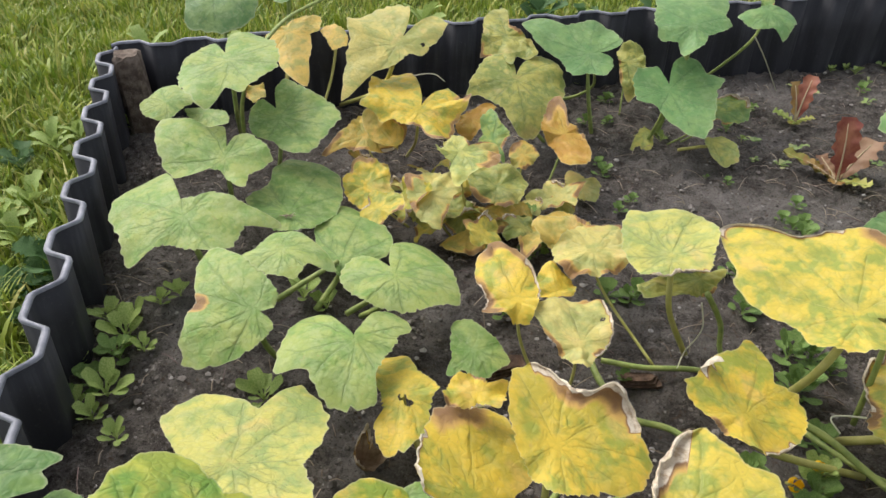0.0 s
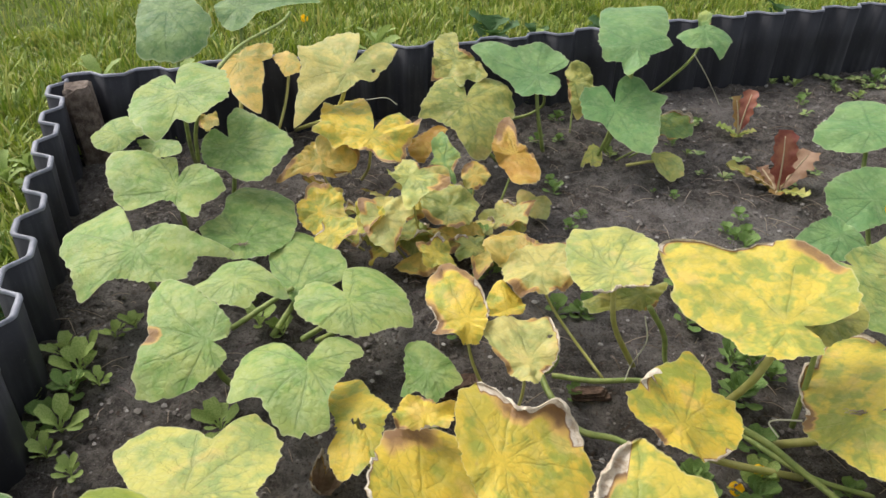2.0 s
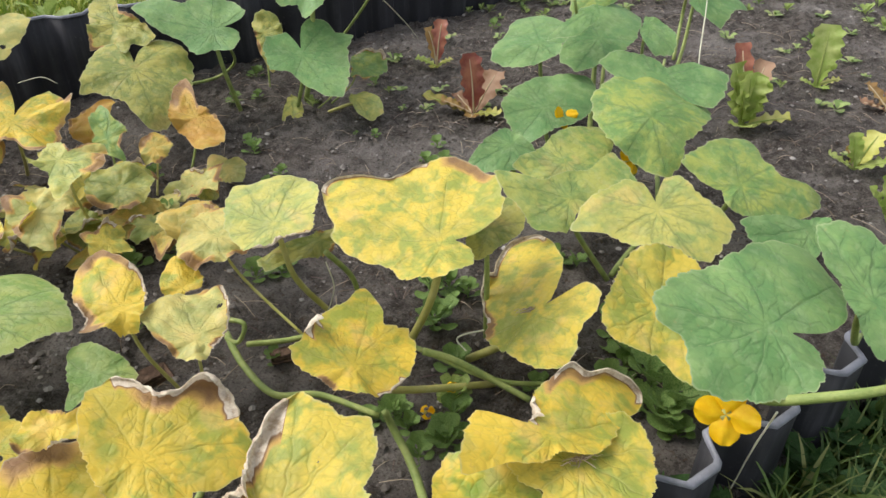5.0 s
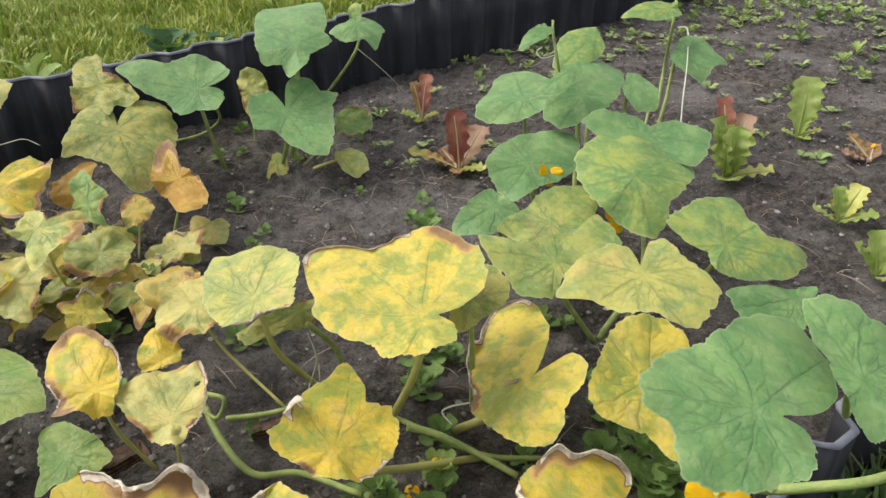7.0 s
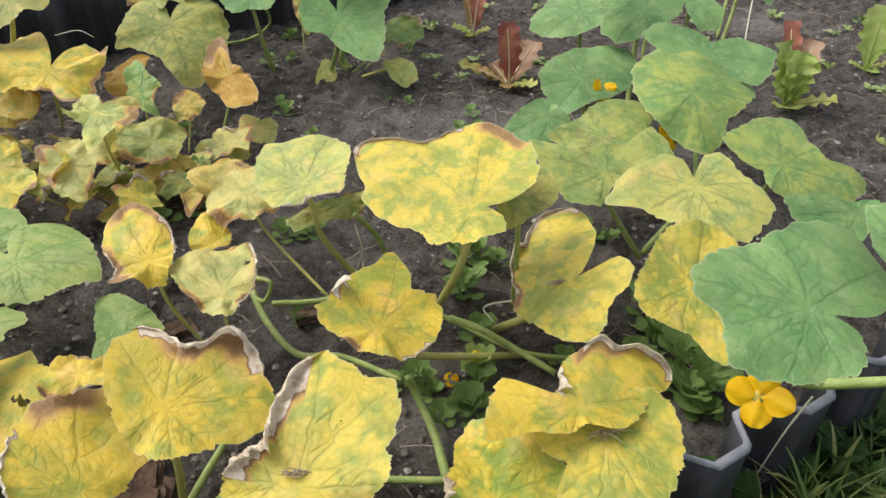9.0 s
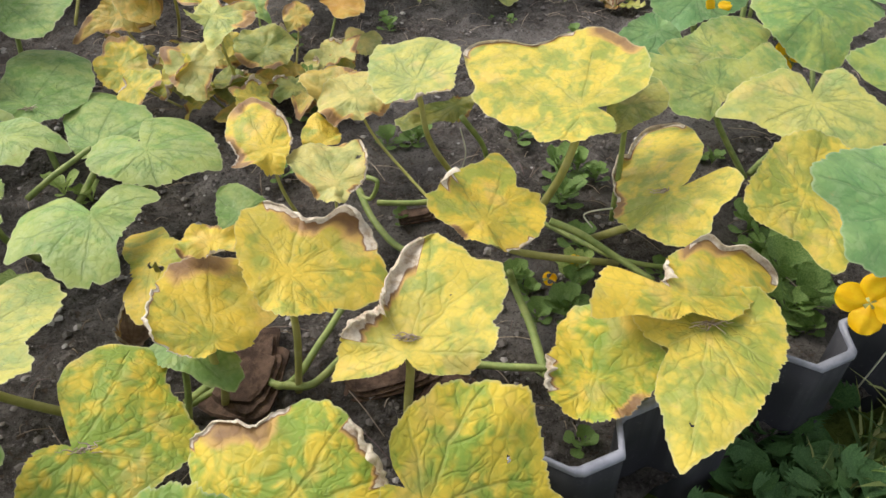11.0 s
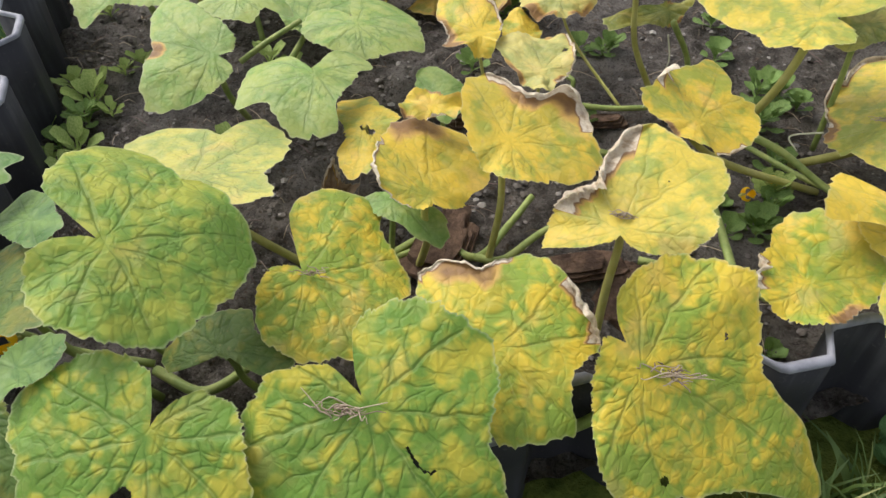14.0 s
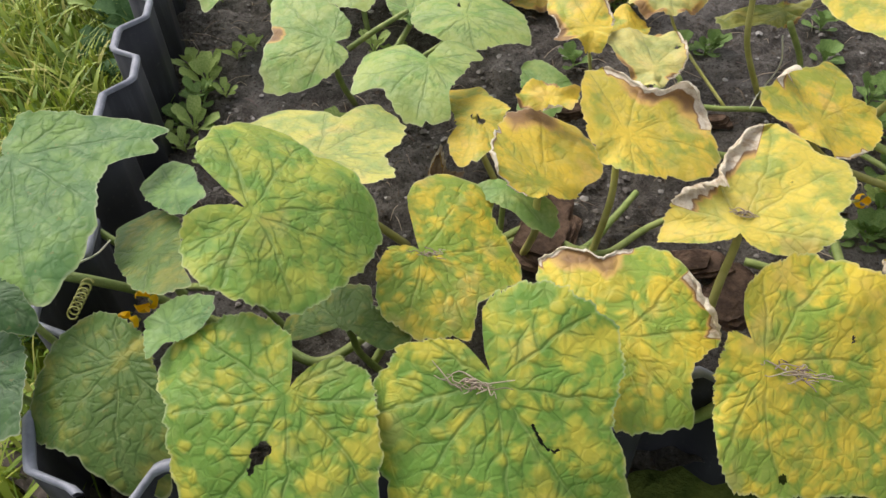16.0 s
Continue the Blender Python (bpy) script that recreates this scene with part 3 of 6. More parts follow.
leaf(plant_side, (-0.109, 0.404, 0.108), (-8, -23, 126), "pale", ((24, 7), (31, 6.3), (75, 10.7), (82, 11.3), (91, 9), (137, 3.7), (162, 3), (194, 2), (202, 1.4), (227, 0.7), (237, 2.1), (248, 3.1), (307, 5.3), (322, 6.7), (335, 8.1), (342, 8.7), (353, 8.1)), dry=((35, 12, 0.3),), cup=-0.6)
leaf(plant_side, (0.007, 0.366, 0.106), (-5, -5, -174), "pale", ((12, 7.2), (53, 5.6), (62, 6.4), (63, 8.4), (85, 7.7), (132, 7.9), (143, 6.3), (144, 0.6), (183, 1.8), (196, 4.6), (208, 6.4), (222, 7.2), (242, 6.2), (244, 4.6), (303, 3.5), (332, 4.4), (336, 7.2), (349, 7.2)), holes=((1.4, -2.2, 0.45),), foot=(-0.03, 0.42, 0.005), cup=-0.8)
leaf(plant_front, (-0.055, 0.197, 0.124), (5, -12, -116), "lime", ((13, 7.4), (17, 7.2), (78, 2.6), (133, 2.9), (159, 4.7), (187, 10.1), (212, 11.8), (223, 10), (242, 7.2), (249, 10.9), (253, 12.8), (262, 12), (277, 10.3), (329, 5.7), (358, 8.2)))
leaf(plant_front, (0.059, 0.331, 0.079), (-5, 4, 175), "yellow", ((2, 6.4), (27, 4.3), (32, 2.4), (82, 2), (117, 3.8), (152, 8.7), (164, 7.5), (191, 3.7), (246, 3.8), (272, 3), (343, 6.4)), holes=((-0.1, 0.4, 0.5), (-0.9, 1.0, 0.5)), wave=1.6)
leaf(plant_front, (0.137, 0.196, 0.113), (8, -22, 137), "yellow", ((29, 3.6), (40, 4.6), (55, 5.4), (97, 7.2), (112, 8.8), (122, 9), (149, 10.1), (164, 8.2), (186, 6.6), (196, 5.4), (206, 3.5), (221, 3), (269, 1.4), (297, 0.8), (336, 1.7)), roll=((46, 50, 0.1),), dry=((122, 24, 0.36),), foot=(0.121, 0.22, 0.005), wave=1.6)
leaf(plant_front, (0.197, 0.228, 0.150), (-13, 11, -92), "yellow", ((16, 7.2), (24, 6.6), (38, 4.8), (72, 4.4), (93, 4.5), (192, 3.9), (203, 4.5), (229, 6.5), (241, 7.6), (256, 8), (286, 5.5), (299, 6.6), (304, 8.2), (312, 8.6), (326, 8.3), (339, 7.6), (357, 8.1)), roll=((-66, 45, 0.22),), dry=((-68, 38, 0.5),), foot=(0.185, 0.228, 0.005), wave=1.6)
leaf(plant_front, (0.129, 0.282, 0.142), (8, -13, 60), "yellow", ((6, 2.5), (42, 2), (118, 1.6), (119, 3.8), (127, 3.1), (176, 2.7), (239, 1.5), (297, 2.7), (310, 2.7), (359, 2.4)), roll=((-139, 30, 0.2),), wave=2.6, stalk=False)
leaf(plant_front, (0.122, 0.448, 0.046), (-15, -2, 173), "green", ((13, 2.9), (16, 3), (28, 4.8), (59, 2.7), (108, 3.2), (136, 4.8), (160, 4.5), (193, 3), (256, 3.3), (282, 4.3), (303, 3.5), (339, 4.1)))
leaf(plant_middle, (0.164, 0.447, 0.118), (15, -2, 18), "yellow", ((0, 11.5), (30, 6), (48, 4), (120, 2.1), (165, 2.7), (240, 3), (260, 4.2), (278, 3.3), (341, 8.1), (352, 8.8)), roll=((62, 40, 0.2), (-73, 25, 0.12)), dry=((-88, 45, 0.42),), foot=(0.195, 0.446, 0.005), wave=2.6)
leaf(plant_middle, (0.211, 0.534, 0.070), (18, -2, 8), "yellow", ((0, 5.5), (2, 5.5), (14, 4.2), (66, 2.8), (68, 2.8), (104, 2.1), (105, 2), (136, 0.9), (200, 0.8), (226, 1.1), (262, 2.1), (316, 3.1)), wave=2.6, stalk=False)
leaf(plant_middle, (0.229, 0.401, 0.104), (13, 3, 9), "straw", ((19, 8.4), (25, 8.8), (69, 3.9), (145, 2.1), (182, 3.4), (265, 2.6), (303, 4.7), (321, 7.2)), roll=((85, 60, 0.16),), dry=((-92, 35, 0.3),), holes=((3.0, 3.6, 0.5),), foot=(0.22, 0.415, 0.005), wave=2.6)
leaf(plant_middle, (0.255, 0.591, 0.094), (4, -8, 61), "straw", ((7, 4.3), (65, 6.5), (86, 9.8), (121, 5.5), (168, 4.7), (206, 3.8), (235, 4.4), (271, 5.6), (291, 5.5), (326, 4.8), (348, 5.2)), dry=((78, 30, 0.2),), foot=(0.334, 0.494, 0.005), wave=2.6)
leaf(plant_middle, (0.319, 0.481, 0.173), (-3, -11, 49), "lime", ((27, 9.2), (40, 8.2), (62, 8.6), (79, 7.8), (103, 6.6), (147, 4.2), (179, 4.4), (207, 2.9), (260, 4.4), (267, 4.3), (283, 4.3), (340, 5.3)), roll=((-138, 48, 0.2),), foot=(0.374, 0.521, 0.005), cup=0.2)
leaf(plant_middle, (0.467, 0.387, 0.184), (4, -15, 19), "yellow2", ((7, 11.6), (45, 12.6), (72, 10), (94, 7.8), (108, 6.4), (120, 4.1), (131, 1.5), (151, 3.3), (174, 4.7), (202, 4.6), (228, 4.8), (252, 5.7), (277, 5.5), (312, 10.5), (324, 11.2), (348, 17.4), (354, 16.5)), roll=((8, 25, 0.08),), dry=((55, 20, 0.2),), foot=(0.443, 0.44, 0.005), cup=0.1)
leaf(plant_middle, (0.537, 0.438, 0.150), (3, 18, -82), "olive", ((15, 3.9), (87, 2.4), (130, 4.5), (132, 4.5), (148, 4.2), (150, 4.1), (192, 2.4), (255, 3.7), (309, 6.5), (310, 6.6), (351, 4.8), (352, 4.8)), foot=(0.537, 0.432, 0.005))
leaf(plant_middle, (0.364, 0.309, 0.121), (6, 19, -15), "yellow", ((2, 11.7), (13, 8.5), (24, 6.2), (40, 7.5), (53, 7.1), (76, 5.8), (111, 4.5), (122, 3.8), (165, 3.4), (204, 3.2), (242, 4), (263, 5.4), (276, 5.7), (287, 4.9), (303, 5.6), (349, 7.8)), roll=((-54, 14, 0.3), (111, 20, 0.15)), dry=((-143, 20, 0.25),), foot=(0.52, 0.358, 0.005), wave=1.6)
leaf(plant_middle, (0.562, 0.368, 0.083), (-19, 22, 120), "yellow2", ((23, 4.9), (36, 5.4), (51, 5.6), (63, 5.1), (108, 9.5), (121, 9.9), (134, 16.9), (143, 19.2), (153, 14.9), (166, 10.2), (176, 7.5), (190, 4.8), (210, 2.5), (211, 0.6), (216, 6.3), (229, 7.3), (238, 7.7), (263, 7.1), (280, 6.6), (309, 8.6), (317, 8.9)), roll=((108, 45, 0.14),), dry=((64, 28, 0.28),), wave=1.6, cup=-0.2)
leaf(plant_rim, (0.490, 0.165, 0.147), (1, -13, 152), "yellow", ((40, 5.2), (43, 9.1), (95, 6.2), (100, 2), (185, 8.2), (194, 7.9), (213, 12.8), (220, 13), (229, 9.5), (340, 1.6)), roll=((129, 22, 0.5), (-159, 25, 0.15)), dry=((-175, 22, 0.35),), wave=1.6)
leaf(plant_rim, (0.418, 0.130, 0.108), (-16, 0, 154), "spot_y", ((22, 3.5), (49, 3.7), (65, 3.9), (98, 4), (119, 3.9), (133, 5.2), (153, 6.2), (169, 6.6), (188, 6.2), (232, 5.7), (265, 4.3), (289, 3.5), (317, 3.5), (349, 3.4)), roll=((80, 24, 0.32),), dry=((-61, 30, 0.3),), foot=(0.404, 0.224, 0.005), wave=1.6, cup=0.5)
leaf(plant_rim, (0.507, 0.149, 0.127), (-3, -4, 149), "yellow2", ((20, 7.4), (38, 3.9), (46, 4.6), (61, 5.3), (83, 6.1), (117, 3.2), (206, 6.1), (219, 6.6), (237, 6.1), (261, 5.7), (296, 5.7), (357, 11.9)), cup=-0.2, holes=((-0.3, 8.6, 0.28),))
leaf(plant_front, (0.281, 0.155, 0.127), (18, -6, -22), "yellow2", ((18, 9.9), (28, 10.7), (39, 9.7), (53, 8), (60, 6.8), (72, 6.9), (82, 6.5), (100, 4.9), (116, 3.1), (135, 1.8), (155, 0.6), (197, 1.5), (236, 4.7), (241, 5.9), (267, 5.5), (284, 5.1), (316, 4.5), (350, 10.7), (356, 11.4)), roll=((-46, 42, 0.45),), foot=(0.277, 0.138, 0.005), wave=1.6, cup=-0.2, holes=((2.3, 5.1, 0.16), (2.1, 5.2, 0.14)))
leaf(plant_near, (0.194, 0.043, 0.118), (-23, 6, -163), "spot_y", ((11, 5.8), (46, 4), (108, 4.3), (140, 6.4), (151, 7.6), (163, 7.5), (169, 7.3), (183, 5.9), (214, 7.5), (228, 7.7), (271, 7.2), (278, 7), (299, 5.1), (314, 5.3), (329, 7), (348, 6.3)), roll=((177, 30, 0.1), (-103, 22, 0.22)), dry=((177, 25, 0.4),), cup=-0.4)
leaf(plant_near, (0.282, 0.030, 0.127), (-34, 26, -124), "spot_y", ((15, 9.9), (44, 8.2), (74, 7.7), (117, 3.6), (186, 3.2), (205, 2), (206, 3.4), (215, 4.9), (237, 6.3), (255, 7.8), (287, 9.9), (327, 8.4), (349, 14.3), (357, 16.8)), holes=((-1.1, 9.8, 0.3), (4.7, 5.1, 0.4), (-5.1, 3.5, 0.18), (-4.9, 3.7, 0.18), (-4.7, 3.7, 0.16)), cup=-0.2)
leaf(plant_near, (0.123, -0.013, 0.133), (-33, 3, -169), "spot", ((18, 10.4), (39, 10.3), (53, 8.8), (93, 7.4), (115, 6.2), (129, 4.5), (144, 3.3), (152, 0.8), (172, 4.6), (184, 5.6), (200, 6.4), (213, 7), (219, 7.2), (248, 8), (260, 7.8), (289, 6.9), (315, 10.4), (333, 10.6), (356, 10.2)), holes=((-1.9, 2.4, 0.15), (-1.97, 2.6, 0.15), (-2.03, 2.8, 0.15), (-2.1, 3.0, 0.15), (-2.2, 3.2, 0.15), (-2.3, 3.4, 0.15), (-2.4, 3.6, 0.15), (-2.6, 3.77, 0.15), (-2.8, 3.93, 0.15), (-3.0, 4.1, 0.15), (-3.13, 4.03, 0.15), (-3.27, 3.97, 0.15),), cup=-0.4)
leaf(plant_near, (0.003, -0.041, 0.132), (-29, 1, -171), "spot", ((1, 8.6), (24, 9), (40, 9.1), (85, 7.5), (96, 8.5), (105, 9.1), (138, 6.6), (153, 5.7), (160, 5), (181, 3.6), (198, 0.6), (220, 2.6), (232, 3.8), (257, 5), (280, 5.4), (309, 7.1), (322, 8.3), (337, 8.4)), holes=((1.2, 3.0, 0.5), (1.6, 3.5, 0.5), (2.0, 4.2, 0.32), (1.5, 3.2, 0.5),), cup=-0.3)
leaf(plant_near, (-0.047, 0.050, 0.181), (-25, 5, -92), "spot_g", ((19, 7.1), (40, 7.1), (66, 6.4), (101, 5.9), (115, 5.3), (139, 4.4), (153, 3.9), (165, 2.7), (198, 0.6), (208, 5.5), (220, 6.9), (233, 8.4), (247, 10.4), (259, 11.2), (283, 8.5), (293, 9.9), (320, 9.6), (333, 9.6), (348, 8.5)), foot=(-0.179, 0.132, 0.005), cup=-0.7)
leaf(plant_near, (0.047, 0.121, 0.091), (-16, -5, -139), "spot_y", ((9, 7), (29, 7), (57, 6), (85, 4.2), (129, 2.7), (137, 2.6), (193, 0.6), (194, 5.7), (205, 7.5), (218, 9.6), (231, 10), (249, 10.2), (259, 8), (302, 8.6), (339, 5.8), (357, 7.7)), foot=(0.011, 0.073, 0.005), cup=-0.2)
leaf(plant_near, (-0.245, 0.092, 0.180), (-14, 1, -145), "deep2", ((2, 13), (22, 9.3), (40, 6.2), (70, 3.4), (122, 0.7), (193, 3.9), (242, 5.6), (277, 11.3), (281, 9.6), (289, 10.3), (290, 8.2), (299, 7), (311, 6.9), (335, 9.6), (342, 10.5), (350, 11.6)), foot=(-0.257, 0.12, 0.005))
leaf(plant_near, (-0.133, 0.054, 0.138), (13, 16, -149), "spot_shaded", ((10, 4.4), (39, 2.6), (75, 2.3), (141, 4.6), (159, 8.2), (173, 7.2), (205, 4.3), (244, 2.9), (279, 2.6), (328, 5.1), (334, 7.2), (346, 6.8)))
leaf(plant_near, (-0.131, 0.103, 0.153), (-11, -9, 83), "deep2", ((7, 4), (28, 6), (80, 2.8), (148, 1.8), (188, 3.2), (211, 3), (238, 2.7), (268, 1.9), (345, 2.7)))
leaf(plant_near, (-0.122, -0.022, 0.112), (-19, -11, 155), "spot_shaded", ((12, 7.2), (22, 7.1), (35, 6.4), (61, 5.4), (73, 5.2), (99, 4.6), (118, 3.8), (181, 2.1), (236, 2.2), (289, 6.6), (295, 8.2), (301, 9), (316, 8.3), (327, 7.5), (341, 6.4)))
leaf(plant_near, (-0.081, -0.015, 0.152), (19, 5, -37), "deep2", ((15, 3.3), (39, 3.2), (135, 1.2), (146, 1.4), (149, 2.6), (184, 1.9), (233, 1.8), (255, 1.5), (290, 1.5), (336, 2.1)))
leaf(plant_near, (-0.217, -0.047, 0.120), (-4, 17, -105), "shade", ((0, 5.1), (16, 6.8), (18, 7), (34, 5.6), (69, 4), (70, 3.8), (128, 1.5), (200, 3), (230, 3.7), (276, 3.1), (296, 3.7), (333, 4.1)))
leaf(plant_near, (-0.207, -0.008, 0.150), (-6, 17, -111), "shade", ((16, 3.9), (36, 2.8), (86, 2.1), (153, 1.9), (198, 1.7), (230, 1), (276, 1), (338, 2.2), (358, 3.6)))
leaf(plant_near, (0.002, 0.060, 0.073), (-12, -2, 138), "spot_shaded", ((20, 0.6), (21, 4.3), (54, 5.8), (132, 3.9), (153, 3.8), (174, 2.7), (181, 2.5), (227, 4.9), (236, 5.3), (252, 4.1), (263, 2.7), (264, 0.6), (294, 0.6)))
leaf(plant_near, (0.102, 0.215, 0.089), (-2, 0, -130), "green", ((2, 5.9), (3, 5.7), (12, 4.7), (14, 4.4), (32, 2.6), (106, 2.3), (128, 3.1), (171, 1.8), (242, 1.3), (312, 2.6), (327, 4.7), (345, 5.6)))
leaf(plant_fresh, (0.656, 0.166, 0.206), (13, -10, 58), "fresh", ((13, 7.9), (37, 7.2), (58, 6.7), (70, 7.6), (107, 13.8), (115, 16.7), (121, 13.5), (128, 12.7), (147, 8.9), (161, 5.5), (173, 1.9), (184, 3.9), (201, 4.6), (235, 5.7), (305, 9.1), (332, 6.9), (345, 8.7), (355, 8.8)), foot=(0.849, 0.347, 0.005), cup=-0.5)
leaf(plant_fresh, (0.654, 0.284, 0.143), (-3, -22, 101), "yellow2", ((9, 6.4), (47, 4.9), (102, 6.4), (118, 6.6), (139, 6.9), (161, 6.5), (167, 5.9), (217, 4.4), (287, 8.7), (295, 7.5), (307, 5.7), (354, 6.9)), foot=(0.816, 0.408, 0.005))
leaf(plant_fresh, (0.753, 0.164, 0.213), (24, 2, -3), "fresh", ((11, 8.1), (27, 7.9), (38, 6.4), (56, 7), (87, 4.2), (131, 3), (177, 4.2), (201, 4.9), (220, 3.6), (251, 2.4), (320, 2.7), (327, 4.4), (357, 7.8)), foot=(1.014, 0.348, 0.005))
leaf(plant_fresh, (0.803, 0.284, 0.200), (3, -24, 83), "fresh", ((9, 7.4), (10, 7.1), (18, 5.3), (54, 1.2), (94, 1), (158, 2.4), (202, 1.4), (272, 2.4), (300, 4.5), (332, 6.9), (333, 7), (352, 6.9)), foot=(1.009, 0.470, 0.005))
leaf(plant_right, (0.748, 0.447, 0.133), (-17, 5, -175), "lime", ((5, 7.1), (24, 5.4), (58, 6.5), (82, 7.1), (97, 10.7), (116, 8.8), (162, 5.7), (194, 4.3), (196, 1.1), (217, 3.6), (220, 5.5), (234, 6.6), (259, 5.8), (303, 9.1), (337, 8.3), (347, 8.5)), foot=(0.744, 0.487, 0.005))
leaf(plant_right, (0.717, 0.628, 0.113), (-2, -17, 127), "lime2", ((14, 7.7), (26, 8.9), (68, 4.2), (96, 3.9), (175, 12.1), (188, 12.5), (246, 4), (308, 4), (330, 5.6), (350, 8.4)))
leaf(plant_right, (0.677, 0.525, 0.120), (-8, -22, 115), "lime2", ((16, 7.3), (35, 8.7), (55, 10.3), (74, 4.1), (164, 5.6), (165, 10.2), (175, 10), (185, 10.1), (199, 9.7), (212, 3.7), (295, 2.4), (322, 5.9), (353, 7.7)), foot=(0.726, 0.492, 0.005))
leaf(plant_right, (0.660, 0.684, 0.120), (-11, -22, 118), "fresh", ((0, 8.3), (2, 8.2), (42, 4), (44, 3.9), (66, 3), (119, 3.1), (120, 3), (186, 2.1), (231, 3.6), (232, 3.6), (280, 4.3), (282, 4.3), (336, 6.2), (338, 6.3)))
leaf(plant_right, (0.777, 0.831, 0.098), (-17, -15, 135), "fresh", ((56, 7.4), (76, 6.6), (86, 6.5), (174, 9.6), (196, 12.5), (218, 9.5), (239, 7.6), (316, 4.9), (353, 8.7)))
leaf(plant_right, (0.848, 0.646, 0.140), (-22, -3, 172), "fresh2", ((0, 9.8), (51, 8.1), (77, 7.6), (113, 7.9), (128, 8.9), (188, 12), (205, 12.7), (221, 9.9), (233, 17.2), (250, 12.7), (288, 7.2), (317, 5.9), (346, 8.4), (353, 9.1)), cup=-1)
leaf(plant_right, (0.912, 0.727, 0.176), (-11, 22, -118), "fresh", ((7, 9.7), (33, 9), (71, 2.9), (103, 3.1), (140, 5.7), (181, 9.5), (204, 7.9), (223, 5.1), (243, 4), (291, 2.4), (318, 7.1), (343, 10.6)))
leaf(plant_right, (0.851, 1.032, 0.133), (-11, -3, 112), "fresh", ((3, 9.7), (12, 10.4), (82, 8.1), (123, 14.2), (156, 10.3), (187, 6.6), (243, 4.4), (277, 5.7), (337, 8.7)))
leaf(plant_right, (0.915, 0.934, 0.160), (-16, -17, 135), "fresh", ((19, 9.5), (62, 5.4), (167, 16.4), (182, 19.5), (216, 8.3), (258, 5), (302, 4.3), (358, 9.5)))
leaf(plant_right, (0.898, 0.924, 0.220), (-7, -23, 108), "fresh", ((0, 10.3), (2, 8), (3, 5.3), (46, 0.8), (114, 0.7), (138, 1.1), (140, 1.1), (147, 0.9), (215, 0.6), (256, 0.8), (258, 0.9), (332, 6.7), (333, 6.9), (350, 8.4)), stalk=False)
leaf(plant_right, (1.012, 1.074, 0.220), (-12, -21, 119), "fresh2", ((6, 10.3), (7, 10.1), (33, 7.9), (34, 7.7), (72, 4.7), (140, 2.6), (141, 2.5), (200, 0.8), (255, 1), (291, 3.3), (320, 5.6), (321, 5.8), (350, 9.9), (351, 10.4)))
leaf(plant_right, (1.014, 0.941, 0.180), (-23, 6, -166), "fresh", ((3, 7.4), (4, 7.4), (32, 7.1), (33, 7), (69, 3.2), (70, 3), (104, 1.2), (162, 1), (207, 2.2), (264, 3), (326, 5.2), (327, 5.3)))
leaf(plant_right, (1.153, 1.011, 0.200), (-9, 22, -113), "fresh", ((18, 7.3), (20, 7.2), (58, 8), (60, 7.9), (84, 5.6), (123, 3.5), (190, 0.7), (239, 0.9), (282, 4.2), (284, 4.7), (303, 8.6), (304, 8.6), (350, 9.7), (358, 10.5)))
leaf(plant_right, (0.913, 0.513, 0.100), (-22, 10, -154), "fresh2", ((0, 6.5), (64, 4.9), (77, 5.3), (109, 2.9), (139, 5.3), (158, 8.2), (184, 7.7), (230, 9.4), (253, 12), (262, 7.6), (282, 7.2), (296, 6.9), (298, 10.5), (304, 13.8), (313, 12.8), (333, 9.8)))
leaf(plant_back, (0.464, 1.205, 0.208), (-24, -2, 175), "fresh", ((9, 7.6), (35, 5), (58, 7.6), (71, 7), (117, 8.2), (176, 24.7), (191, 25.4), (211, 12.6), (233, 7), (251, 7.3), (311, 3.2), (353, 6.5)))
leaf(plant_back, (0.428, 1.136, 0.124), (-25, 8, -159), "fresh", ((9, 11.6), (56, 5.3), (77, 7.5), (117, 6.6), (128, 7), (149, 7.2), (182, 5.9), (203, 1.3), (209, 6.9), (227, 9.1), (237, 9.7), (241, 9.9), (259, 8.2), (277, 10.4), (294, 8.3), (357, 12.7)))
leaf(plant_back, (0.280, 1.184, 0.165), (13, -20, 68), "fresh", ((3, 14.9), (23, 13.1), (34, 8.6), (72, 9.6), (100, 8.5), (123, 7.3), (128, 7.2), (137, 5.5), (138, 1.9), (163, 4.4), (196, 5.2), (228, 6.7), (243, 5.8), (255, 5.5), (273, 8.2), (309, 6.1), (346, 10.9)))
leaf(plant_back, (0.144, 1.101, 0.124), (-24, -3, -171), "olive", ((8, 9.8), (23, 6.9), (63, 7.4), (71, 9.6), (116, 7.5), (147, 8.9), (167, 7.8), (180, 5.1), (181, 0.9), (197, 5.4), (212, 10.1), (231, 10.6), (236, 10.3), (260, 9.8), (286, 9.2), (346, 11.8), (356, 12.4)))
leaf(plant_back, (0.118, 1.216, 0.175), (20, 0, 9), "olive", ((1, 14.4), (9, 8.7), (14, 3.6), (75, 4.1), (121, 5.9), (135, 8.2), (150, 8.1), (165, 6.2), (180, 9.9), (191, 5.5), (215, 6.2), (224, 7.5), (241, 5.5), (285, 4.4), (349, 10)), wave=2.6)
leaf(plant_back, (0.374, 1.337, 0.100), (-24, 4, -170), "olive", ((9, 9.2), (10, 8.9), (26, 5.5), (60, 2.2), (132, 2.2), (159, 3.9), (160, 4), (192, 6.1), (194, 6.3), (225, 5.7), (226, 5.6), (276, 3.9), (348, 7), (350, 7.2)), wave=2.6)
